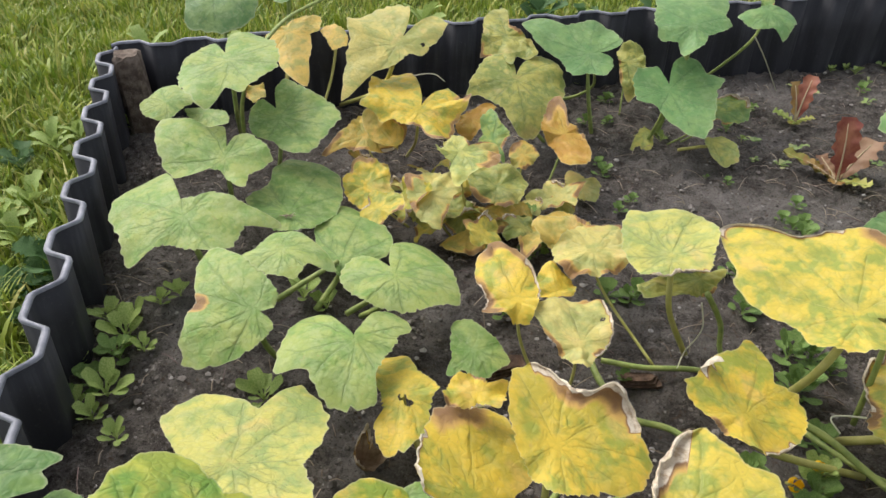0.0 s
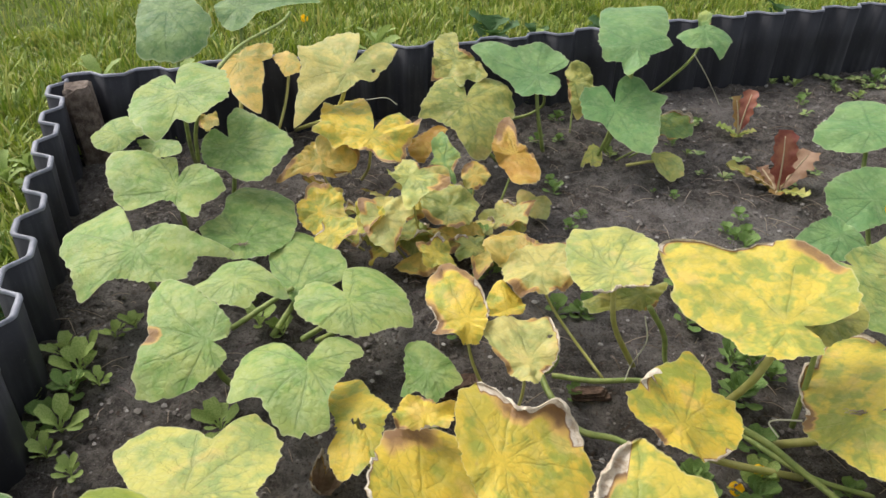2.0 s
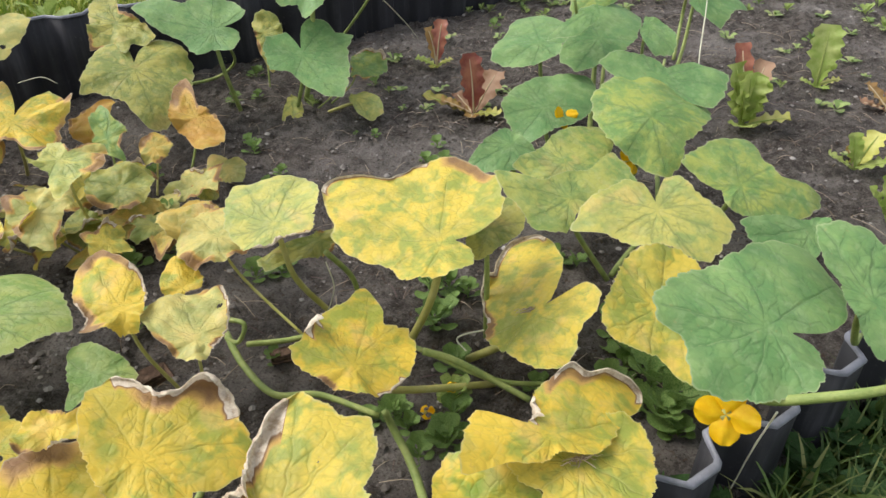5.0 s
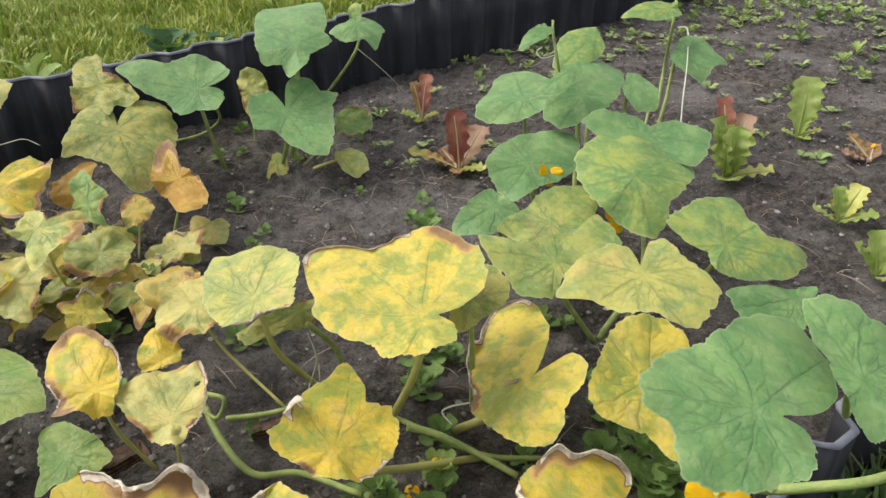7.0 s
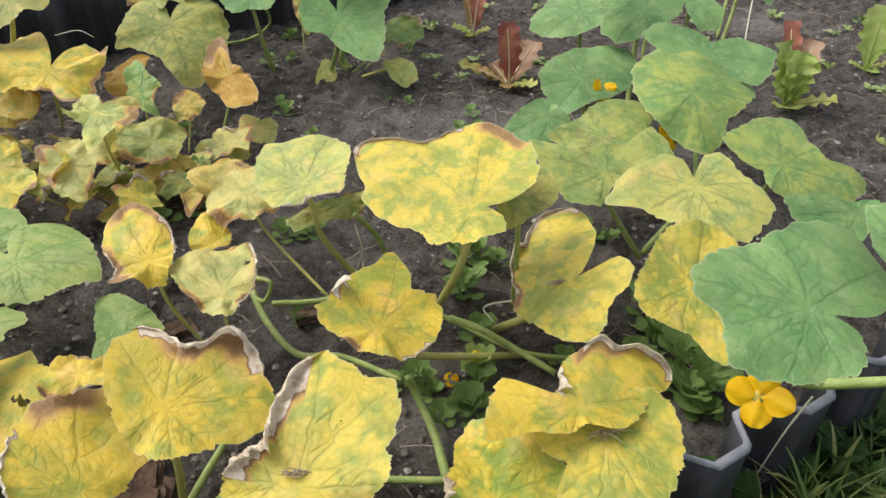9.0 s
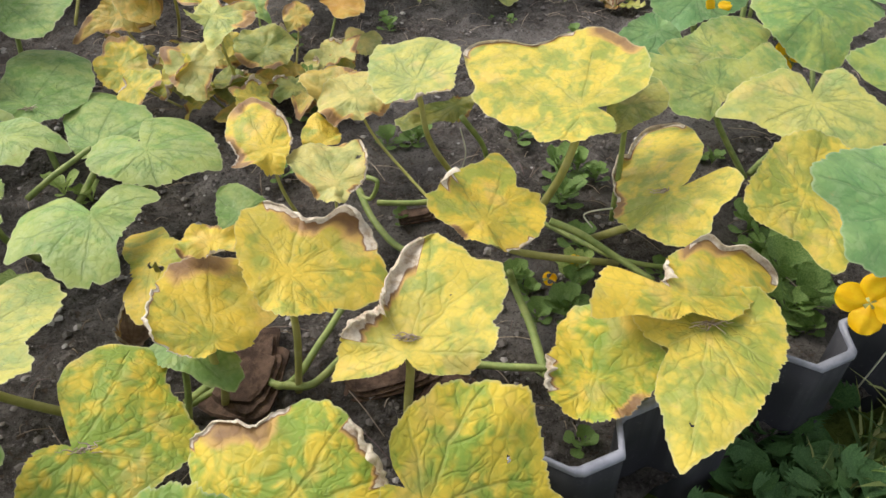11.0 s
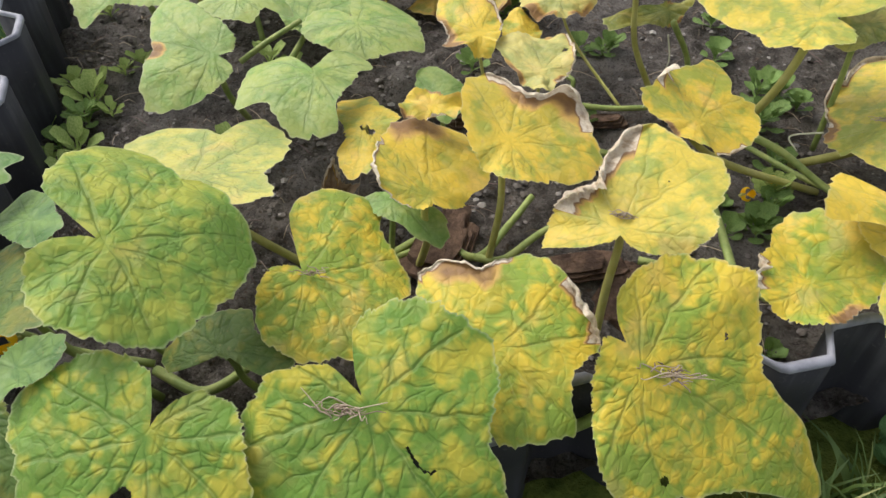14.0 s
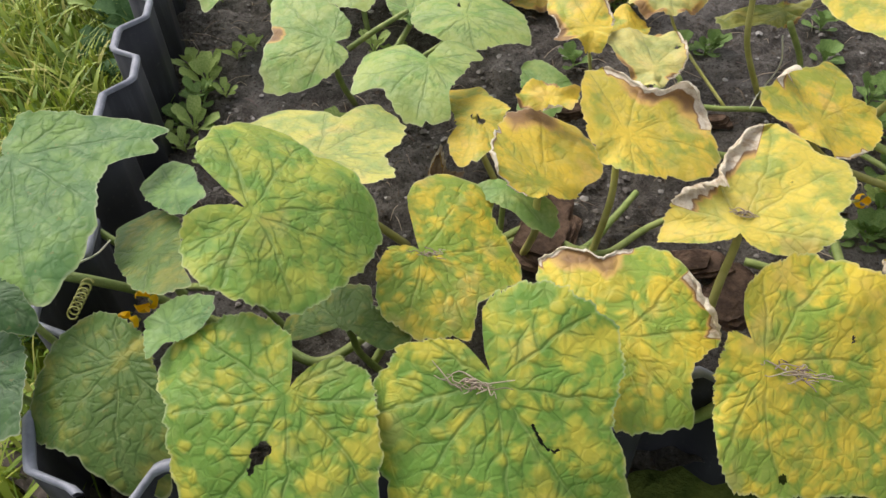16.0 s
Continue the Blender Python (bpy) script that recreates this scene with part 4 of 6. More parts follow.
leaf(plant_back, (0.529, 1.163, 0.070), (10, 22, -65), "fresh2", ((18, 6.6), (20, 6.5), (72, 3.7), (74, 3.6), (142, 2.7), (144, 2.6), (178, 1.1), (236, 0.9), (291, 3.6), (292, 3.9), (314, 6.6), (315, 6.8), (350, 7.8), (351, 7.8)), roll=((-28, 30, 0.20),), wave=2.6)
leaf(plant_back, (0.513, 1.108, 0.040), (-21, 8, -161), "lime", ((2, 7), (3, 6.9), (21, 5.5), (22, 5.2), (39, 2.3), (106, 1.1), (177, 0.6), (248, 0.6), (268, 2.2), (270, 2.4), (304, 4.7), (336, 6.6)))
leaf(plant_back, (0.402, 1.177, 0.020), (-24, -1, 177), "lime", ((12, 7.8), (14, 7.5), (26, 5.5), (27, 5.2), (53, 1.2), (123, 0.7), (124, 0.7), (195, 0.6), (261, 1), (262, 1.1), (330, 3.9), (332, 4.1), (354, 6.4), (356, 6.7)))
leaf(plant_withered, (-0.006, 0.905, 0.134), (-15, 1, -149), "yellow", ((5, 9.9), (11, 7.7), (19, 4.3), (48, 4.7), (69, 4.9), (112, 7.3), (118, 10.2), (129, 8.8), (175, 14.8), (189, 20.3), (195, 16.4), (202, 10.1), (218, 1), (221, 5.6), (231, 9.9), (279, 8.4), (309, 6), (338, 7.4)), dry=((-94, 20, 0.2),), foot=(-0.044, 1.017, 0.005), wave=2.6)
leaf(plant_withered, (-0.099, 0.918, 0.085), (-11, -22, 118), "amber", ((11, 5.2), (66, 3.6), (104, 6), (108, 5.9), (164, 5.1), (196, 6.1), (225, 6.4), (228, 6.2), (261, 4.3), (342, 4), (348, 8.4)), roll=((-152, 40, 0.3),), dry=((-154, 40, 0.4),), wave=2.6)
leaf(plant_withered, (-0.064, 0.766, 0.076), (-23, -2, 175), "yellow", ((23, 4.1), (78, 3.7), (120, 3.7), (143, 6), (176, 4.8), (227, 3.9), (263, 3.4), (289, 5.5), (319, 5.8), (349, 4.9)), dry=((-47, 20, 0.2),), wave=2.6)
leaf(plant_withered, (0.038, 0.730, 0.083), (-22, -4, 173), "straw", ((78, 3.6), (95, 4), (122, 6), (136, 4.2), (170, 4.6), (215, 4.2), (244, 4.5), (273, 2.9), (323, 4.2), (335, 6.5), (359, 5)), dry=((119, 30, 0.4),), wave=2.6)
leaf(plant_withered, (0.078, 0.757, 0.039), (-24, -4, 172), "olive", ((9, 3.2), (48, 2.8), (81, 2.4), (125, 3.2), (165, 3.3), (201, 2.5), (221, 2.6), (284, 2.9), (321, 3.9)), wave=2.6, stalk=False)
leaf(plant_withered, (0.074, 0.762, 0.141), (-15, -3, 167), "lime", ((18, 2.4), (68, 3.6), (105, 3), (143, 3.9), (168, 3.2), (206, 1.7), (212, 3.2), (225, 4.7), (230, 5.7), (281, 6.3), (307, 4.8), (329, 5.5), (345, 8.3)), wave=2.6)
leaf(plant_withered, (0.115, 0.870, 0.114), (-17, 18, -135), "fresh2", ((1, 2.3), (15, 4.2), (39, 3.9), (59, 2.2), (102, 1.9), (131, 2.4), (168, 1.8), (200, 4.9), (222, 7.2), (240, 4.1), (288, 3.2), (342, 2.1)), wave=2.6)
leaf(plant_withered, (0.233, 0.964, 0.095), (17, -6, 11), "rust", ((5, 11.9), (12, 8), (22, 2.9), (110, 3.3), (125, 3.7), (156, 7.2), (172, 9.9), (187, 9.8), (216, 4.4), (245, 3.8), (262, 4), (336, 5.8)), dry=((-1, 45, 0.5),), wave=2.6)
leaf(plant_withered, (0.166, 0.938, 0.057), (-15, 19, -128), "amber", ((42, 2.8), (85, 3.2), (119, 2.3), (170, 2.7), (239, 4.5), (324, 2.8), (359, 2.2)), dry=((-164, 40, 0.6),), wave=2.6)
leaf(plant_withered, (0.129, 0.780, 0.080), (-21, 2, -177), "olive", ((39, 3.7), (59, 4.3), (119, 4.9), (159, 4.9), (217, 4.2), (256, 4.8), (279, 4.2), (302, 4.4), (339, 4.6)), wave=2.6)
leaf(plant_withered, (0.267, 0.907, 0.023), (-17, 18, -134), "straw", ((13, 3.9), (68, 2.8), (81, 2.5), (142, 2.8), (201, 4.8), (242, 2), (301, 3.4), (321, 3)), wave=2.6)
leaf(plant_withered, (0.235, 0.848, 0.028), (-24, 0, 180), "lime", ((16, 2.5), (57, 1.9), (88, 2.3), (133, 1.6), (177, 4.5), (208, 1.3), (265, 2.1), (297, 2.1), (332, 3.2)), wave=2.6)
leaf(plant_withered, (0.094, 0.730, 0.030), (-24, 2, -176), "amber", ((10, 4.5), (40, 5.1), (66, 5), (74, 1.8), (104, 0.6), (132, 0.6), (176, 0.6), (219, 0.6), (256, 0.6), (258, 2.2), (294, 3.6), (338, 4.3)), dry=((-12, 30, 0.30),), wave=2.6)
leaf(plant_withered, (0.246, 0.717, 0.050), (7, -23, 72), "amber", ((4, 6.5), (6, 6.6), (32, 4.4), (33, 4.3), (94, 2.2), (128, 1), (190, 0.9), (204, 0.8), (276, 0.8), (310, 2.4), (339, 4.9), (340, 4.9)), wave=2.6)
leaf(plant_withered, (0.138, 0.760, 0.050), (-24, 4, -171), "amber", ((0, 4.1), (40, 4.4), (42, 4.3), (87, 3.9), (134, 1.6), (188, 0.8), (261, 2.2), (262, 2.2), (316, 3.8)), wave=2.6, stalk=False)
leaf(plant_withered, (0.013, 0.766, 0.050), (-24, 3, -174), "olive", ((15, 3.2), (16, 3.1), (92, 2.4), (147, 1.2), (180, 1.3), (212, 0.8), (274, 0.8), (314, 2.6), (344, 4.4)), wave=2.6, stalk=False)
leaf(plant_withered, (-0.040, 0.879, 0.090), (18, -17, 42), "amber", ((21, 7.9), (22, 7.8), (62, 4.3), (99, 1.3), (132, 0.6), (176, 0.6), (202, 0.6), (242, 0.6), (278, 0.6), (302, 0.6), (303, 1.9), (332, 5), (354, 8.4), (356, 8.8)), wave=2.6, stalk=False)
leaf(plant_withered, (0.072, 0.988, 0.100), (-23, -9, 160), "rust", ((63, 2.5), (87, 1.7), (152, 1.6), (168, 2.1), (194, 6), (195, 6.2), (213, 5.2), (272, 2.8), (333, 4.5), (334, 4.6), (356, 4.9), (357, 4.9)), wave=2.6, stalk=False)
leaf(plant_withered, (0.167, 0.780, 0.050), (-16, -18, 134), "amber", ((12, 5.1), (14, 5.2), (36, 6.4), (38, 6.2), (54, 3.6), (129, 0.6), (201, 0.6), (218, 0.9), (261, 2.3), (306, 2.2), (339, 3.3), (340, 3.4)), wave=2.6, stalk=False)
leaf(plant_withered, (0.046, 0.819, 0.060), (-18, 17, -139), "straw", ((4, 4), (6, 3.9), (56, 2.9), (117, 2.7), (119, 2.6), (147, 1.5), (218, 1.7), (219, 1.7), (286, 4.3), (288, 4.3), (321, 5), (322, 5)), wave=2.6, stalk=False)
leaf(plant_middle, (0.247, 0.655, 0.080), (7, -23, 74), "amber", ((4, 7.1), (6, 7), (39, 4.6), (40, 4.4), (104, 2.4), (117, 1.7), (183, 1.2), (207, 0.9), (276, 1.3), (302, 3.4), (303, 3.6), (336, 5.6)), wave=2.6, stalk=False)
leaf(plant_middle, (0.367, 0.518, 0.120), (-5, -17, 106), "olive", ((6, 7.5), (7, 7), (44, 1.3), (104, 1), (129, 1.2), (166, 3.4), (168, 3.4), (210, 1.9), (250, 2.1), (316, 3), (330, 4.2), (350, 7.3)), wave=2.6, stalk=False)
leaf(plant_corner, (-0.314, 1.011, 0.120), (-24, 6, -167), "amber", ((0, 3.8), (33, 2.7), (108, 1.8), (110, 1.8), (159, 0.6), (228, 0.9), (249, 1.6), (279, 1.6), (326, 3.2)), wave=2.6, stalk=False)
leaf(plant_right, (0.867, 0.987, 0.270), (-11, -22, 118), "fresh", ((0, 6.9), (32, 3.5), (33, 3.4), (42, 2.5), (117, 1.5), (144, 0.9), (202, 0.8), (232, 1.3), (297, 1.3), (334, 3.1), (336, 3.2), (358, 6.6)), stalk=False)
leaf(plant_right, (1.144, 1.047, 0.270), (5, -24, 77), "fresh2", ((34, 4.6), (36, 4.4), (111, 2.1), (132, 2.5), (147, 2.2), (210, 2.8), (212, 2.8), (264, 2.4), (294, 3.4), (296, 3.4), (342, 6.3), (344, 6.6), (356, 9.1), (357, 9)), stalk=False)
leaf(plant_back, (0.567, 1.151, 0.260), (-4, 24, -99), "fresh", ((29, 5.1), (60, 6.3), (63, 3.8), (64, 3.8), (115, 4.6), (164, 5.1), (165, 5), (200, 1.8), (256, 1.5), (291, 2.4), (354, 5.5), (356, 5.5)), stalk=False)
leaf(plant_back, (0.574, 1.185, 0.270), (24, -2, 4), "fresh2", ((21, 3.8), (22, 3.7), (90, 1.3), (152, 1.3), (174, 1.9), (176, 1.9), (240, 1.6), (297, 1.1), (358, 2.9)), wave=2.6, stalk=False)
leaf(plant_back, (0.488, 1.139, 0.060), (7, -23, 73), "olive", ((22, 6.3), (24, 6.5), (56, 5.4), (57, 5.3), (112, 2), (138, 1.4), (198, 1.5), (234, 3.5), (236, 3.7), (292, 3), (294, 2.9), (350, 3.2)), wave=2.6)

# ---- stems, flowers and small plants ----


def vine(owner, radius, points, material, name="vine"):
    base = Vector(owner.location)
    pts = [Vector(p) - base for p in points]
    return link_mesh(name, *tube(pts, radius, radius * 0.8, 7 if radius > 0.002 else 5, 7), material, owner)


def coil(owner, a, b):
    """A tendril wound up like a spring."""
    a, b, base = Vector(a), Vector(b), Vector(owner.location)
    pts = []
    for i in range(61):
        t = i / 60
        ang = t * 2 * math.pi * 7
        pts.append(a.lerp(b, t) - base + Vector((math.cos(ang), math.sin(ang) * 0.7, math.sin(ang) * 0.5)) * 0.0045)
    link_mesh("tendril", *tube(pts, 0.0009, 0.0007, 5, 2), STEM_YELLOW, owner)


PETAL = plain_material("petal_yellow", (0.9, 0.5, 0.005), (0.96, 0.62, 0.01), 90, 0.5, 0.5, 0.001, 0.3, 0.25)


def flower(owner, at, size, petals, facing):
    """A yellow cucumber flower with wrinkled petals and a green tube."""
    rng = random.Random(int(at[0] * 1000))
    turn = Vector(facing).to_track_quat("Z", "Y").to_matrix().to_4x4()
    m = Matrix.Translation(Vector(at) - Vector(owner.location)) @ turn
    head = link_mesh("flower", *tube([(0, 0, -size * 0.9), (0, 0, -size * 0.4), (0, 0, 0)], size * 0.14, size * 0.22, 8, 3), STEM_YELLOW, owner, "open yellow flower", m=m)
    for k in range(petals):
        a0 = 2 * math.pi * k / petals + rng.uniform(-0.15, 0.15)
        verts, faces = [], []
        for i in range(9):
            t = i / 8
            w = size * 0.5 * (max(0.02, 1 - abs(2 * t - 1.15) ** 2.6 / 1.45)) ** 0.7 * (0.35 + 0.65 * min(1, t * 2.2))
            for j in range(9):
                s = j / 4 - 1
                ripple = 0.08 * size * math.sin(s * 6 + k * 2 + t * 4) * t
                if size < 0.013:
                    verts.append((size * (0.2 + 0.55 * math.sin(t * 2.3)) - 0.3 * size * s * s * t, s * w * 0.9, size * 1.25 * t + ripple))
                else:
                    verts.append((t * size * 1.05 - 0.12 * size * s * s * t, s * w, size * (0.22 * t + 0.25 * t * t * math.cos(k)) + ripple - 0.15 * size * s * s))
                if i and j:
                    p = i * 9 + j
                    faces.append((p - 10, p - 9, p, p - 1))
        link_mesh("petal", verts, faces, PETAL, head, m=pose(0, 0, 0, 0, 0, math.degrees(a0)))


WEED_LIGHT = plain_material("weed_light", (0.25, 0.36, 0.09), (0.42, 0.5, 0.17), 30, 0.6, 0.3, 0.001, 0.3, 0.25)
WEED_DARK = plain_material("weed_dark", (0.12, 0.22, 0.055), (0.26, 0.36, 0.11), 30, 0.6, 0.3, 0.001, 0.3, 0.25)
# weed green darkened to hold the shade of the front lawn
WEED_SHADED = plain_material("weed_shaded", (0.045, 0.11, 0.03), (0.1, 0.19, 0.06), 30, 0.6, 0.3, 0.001, 0.3, 0.25)
LETTUCE_GREEN = plain_material("lettuce_green", (0.3, 0.42, 0.08), (0.5, 0.56, 0.19), 25, 0.5, 0.4, 0.002, 0.4, 0.4)
LETTUCE_RED = plain_material("lettuce_red", (0.24, 0.065, 0.05), (0.45, 0.19, 0.11), 18, 0.5, 0.4, 0.002, 0.4, 0.25)
LETTUCE_TAN = plain_material("lettuce_tan", (0.34, 0.2, 0.07), (0.5, 0.34, 0.12), 18, 0.55, 0.4, 0.002, 0.4, 0.25)
RIB = plain_material("lettuce_rib", (0.5, 0.4, 0.25), (0.6, 0.5, 0.32), 40, 0.5)


def blade_mesh(name, length, width, arch, material, frill=0.0, lobed=0.0, seed=0, narrow=0.35):
    """A stalked small leaf that lies along +x, rising by arch."""
    verts, faces = [], []
    n, w = 20, 7
    for i in range(n):
        t = i / (n - 1)
        if t < narrow:
            half = width * 0.09
        else:
            q = (t - narrow) / (1 - narrow)
            half = width * 0.5 * max(0.1, 1 - abs(1.9 * q - 1.1) ** 2.6 / 1.28) ** 0.6 * (1 + lobed * math.sin(q * 30 + seed))
        for j in range(w):
            s = j / (w - 1) * 2 - 1
            z = length * arch * math.sin(t * 2.1) + half * 0.25 * s * s + frill * width * math.sin(t * 26 + s * 2 + seed) * abs(s) ** 2 * (t > narrow)
            verts.append((t * length, s * half, z))
            if i and j:
                p = i * w + j
                faces.append((p - w - 1, p - w, p, p - 1))
    me = bpy.data.meshes.new(name)
    me.from_pydata(verts, [], faces)
    me.polygons.foreach_set("use_smooth", [True] * len(me.polygons))
    me.materials.append(material)
    return me


def weed_kind(label, material, leaves, length, width, arch, lobed, narrow, rise):
    ob = new("weed")
    tagged(ob, label, "weed", "weeds in and around the bed")
    me = [blade_mesh("weed_leaf", length * k, width * k, arch, material, 0.02, lobed, k * 5, narrow) for k in (1.0, 0.75)]
    rng = random.Random(len(label))
    for i in range(leaves):
        part_ob = new("leaf", me[i % 2])
        part_ob.parent = ob
        part_ob.matrix_basis = pose(0, 0, rise * (i // 3), 0, -rng.uniform(5, 45) - 6 * (i // 3), i * 137 + rng.uniform(-20, 20))
    link_mesh("stem", *tube([(0, 0, -0.1), (0.02, 0, rise), (0, 0.02, rise * (leaves // 3) + 0.05)], 0.025, 0.015, 5, 3), STEM, ob)
    return ob


WEEDS = [
    weed_kind("low light green weed with spoon-shaped leaves on soil", WEED_LIGHT, 8, 0.75, 0.34, 0.12, 0.0, 0.35, 0.08),
    weed_kind("small dark green weed with scalloped leaves on soil", WEED_DARK, 10, 0.8, 0.55, 0.06, 0.1, 0.45, 0.1),
    weed_kind("broad dark green lobed weed growing in the grass", WEED_SHADED, 11, 1.0, 0.75, 0.1, 0.25, 0.45, 0.2),
    weed_kind("light green broad-leaved weed growing in the lawn", WEED_LIGHT, 10, 1.0, 0.4, 0.25, 0.12, 0.15, 0.15),
]
for k, w in enumerate(WEEDS):
    w.matrix_basis = pose(1.9 + 0.12 * k, 1.25, 0.0) @ Matrix.Diagonal((0.04, 0.04, 0.04, 1))
WEED_RNG = random.Random(5)


def weed(x, y, size, kind):
    z = relief(x, y) - 0.004 if kind < 2 else -0.025
    m = pose(x, y, z, WEED_RNG.uniform(-8, 8), WEED_RNG.uniform(-8, 8), WEED_RNG.uniform(0, 360))
    c = copy_thing(WEEDS[kind], m)
    c.scale = [size * WEED_RNG.uniform(0.85, 1.15)] * 3
    return c


LETTUCE = {"red": LETTUCE_RED, "tan": LETTUCE_TAN, "green": LETTUCE_GREEN,
           "olive": plain_material("lettuce_olive", (0.2, 0.21, 0.04), (0.4, 0.33, 0.08), 18, 0.55, 0.4, 0.002, 0.4, 0.25),
           "pink": plain_material("lettuce_pink", (0.3, 0.17, 0.1), (0.43, 0.27, 0.17), 18, 0.55, 0.4, 0.002, 0.4, 0.25),
           "lime": plain_material("lettuce_lime", (0.5, 0.5, 0.1), (0.62, 0.6, 0.2), 25, 0.5, 0.4, 0.002, 0.4, 0.25)}


def lettuce(x, y, label, leaves):
    """A loose lettuce: each leaf as (colour, bearing, rise in degrees, length, width)."""
    ob = new("lettuce")
    ob.location = (x, y, relief(x, y) - 0.006)
    tagged(ob, label, "lettuce", "lettuces between the cucumbers")
    for i, (colour, bearing, rise, ln, wide) in enumerate(leaves):
        arch = 0.12 if rise > 40 else 0.06
        lf = new("leaf", blade_mesh("lettuce_leaf", ln, wide, arch, LETTUCE[colour], 0.1, 0.18, i * 1.7 + x * 9, 0.12))
        lf.parent = ob
        lf.matrix_basis = pose(0, 0, 0.006, 0, -rise, bearing)
        rib = [(ln * q, 0, ln * arch * math.sin(q * 2.1) + 0.0006) for q in (0.0, 0.3, 0.6, 0.9)]
        link_mesh("rib", *tube(rib, 0.0026, 0.0007, 5, 3), RIB if colour in ("red", "tan", "pink") else LETTUCE_GREEN, lf)


BARK = plain_material("bark_brown", (0.055, 0.036, 0.027), (0.15, 0.098, 0.07), 60, 0.9, 1.0, 0.004, 0.1)
WOOD = plain_material("weathered_wood", (0.05, 0.04, 0.035), (0.12, 0.095, 0.08), 45, 0.85, 0.8, 0.003, 0.2)
STRAW = island_material("dry_straw", (0.26, 0.19, 0.13), (0.58, 0.48, 0.36), (0.22, 0.14, 0.14))


def slab(length, width, thick, layers, seed):
    """A chip with an uneven outline, worn edges and split layers."""
    verts, faces = [], []
    for k in range(layers):
        n = 20
        base = len(verts)
        sh = 1 - 0.16 * k
        for z in (0, 1):
            for i in range(n):
                a = 2 * math.pi * i / n
                r = 1 + 0.22 * noise.noise((math.cos(a) * 1.3 + seed, math.sin(a) * 1.3, k * 2.0))
                e = abs(math.cos(a)) ** 0.5 * math.copysign(1, math.cos(a)), abs(math.sin(a)) ** 0.5 * math.copysign(1, math.sin(a))
                verts.append((e[0] * length * 0.5 * r * sh * (0.96 if z else 1), e[1] * width * 0.5 * r * sh, thick * (k + z * 0.9) + 0.002 * noise.noise((a, seed, z))))
        for i in range(n):
            q = (i + 1) % n
            faces.append((base + i, base + q, base + n + q, base + n + i))
        faces.append(tuple(base + n + i for i in range(n)))
        faces.append(tuple(base + n - 1 - i for i in range(n)))
    return verts, faces


def bark(x, y, length, width, turn):
    ob = link_mesh("bark_piece", *slab(length, width, 0.0035, 3, x * 9), BARK, smooth=False, m=pose(x, y, relief(x, y) - 0.005, 4, -5, turn))
    tagged(ob, "brown layered piece of tree bark lying on soil", "bark", "bark pieces on the soil")


def plank(x, y):
    ob = link_mesh("wooden_stick", *slab(0.34, 0.035, 0.012, 2, 3.3), WOOD, smooth=False, m=pose(x, y, -0.03, 0, 0, -20))
    tagged(ob, "grey weathered wooden slat lying beside the edging", "wood")


def dried_blossom(x, y, z, count, size):
    rng = random.Random(int(x * 3331))
    verts, faces = [], []
    for _ in range(count):
        a = rng.gauss(0, 0.55) + (math.pi if rng.random() < 0.5 else 0)
        ln = size * (rng.uniform(0.2, 0.55) if rng.random() < 0.75 else rng.uniform(0.7, 1.1))
        p = Vector((rng.gauss(0, size * 0.2), rng.gauss(0, size * 0.1), rng.uniform(0.001, 0.003)))
        d = Vector((math.cos(a), math.sin(a) * 0.7, rng.uniform(-0.05, 0.12))) * ln
        kink = Vector((rng.gauss(0, 0.12), rng.gauss(0, 0.12), 0)) * ln
        v, f = tube([p, p + d * 0.4 + kink + Vector((0, 0, 0.0015)), p + d * 0.75 - kink * 0.6, p + d], 0.0005, 0.00025, 4, 3)
        n = len(verts)
        verts += v
        faces += [tuple(i + n for i in q) for q in f]
    ob = link_mesh("dried_blossom", verts, faces, STRAW, m=Matrix.Translation((x, y, z)))
    tagged(ob, "shrivelled dry flower remains lying on a leaf", "plant litter", "dried flower remains")


def dead_leaf(x, y):
    owner = new("dead_leaf")
    owner.location = (x, y, 0)
    tagged(owner, "crumpled brown dead leaf on the soil", "dead leaf")
    leaf(owner, (x, y, 0.022), (20, 15, 40), "dead", ((0, 2.6), (50, 1.5), (100, 2.3), (150, 1.3), (200, 1.7), (250, 2.4), (305, 1.6)), cup=5.0, wave=3.0, roll=((0, 40, 0.3), (250, 30, 0.3)), stalk=False)


STAKE = plain_material("stake_wood", (0.1, 0.075, 0.06), (0.24, 0.19, 0.155), 70, 0.9, 1.0, 0.003, 0.15)


def corner_stake(x, y, top, side, turn):
    """A square wooden stake driven in at the corner, its head worn round and split."""
    rng = random.Random(4)
    verts, faces = [], []
    rings = [(-0.05, 1.0), (0.03, 1.0), (0.09, 0.99), (top - 0.012, 0.98), (top - 0.004, 0.94), (top, 0.82)]
    for z, k in rings:
        for i in range(16):
            a = 2 * math.pi * (i + 0.5) / 16
            c, d = math.cos(a), math.sin(a)
            q = 1 / max(abs(c), abs(d))
            r = side * 0.5 * k * (0.9 * min(q, 1.36) + 0.1) * (1 + rng.uniform(-0.03, 0.03))
            verts.append((c * r, d * r, z + (rng.uniform(-0.003, 0.003) if z > 0.1 else 0)))
    for j in range(len(rings) - 1):
        for i in range(16):
            q = (i + 1) % 16
            faces.append((j * 16 + i, j * 16 + q, j * 16 + 16 + q, j * 16 + 16 + i))
    faces.append(tuple(range(len(verts) - 16, len(verts))))
    ob = link_mesh("wooden_stake", verts, faces, STAKE, smooth=False, m=pose(x, y, 0, 3, -2, turn))
    tagged(ob, "weathered square wooden stake inside the edging corner", "stake")


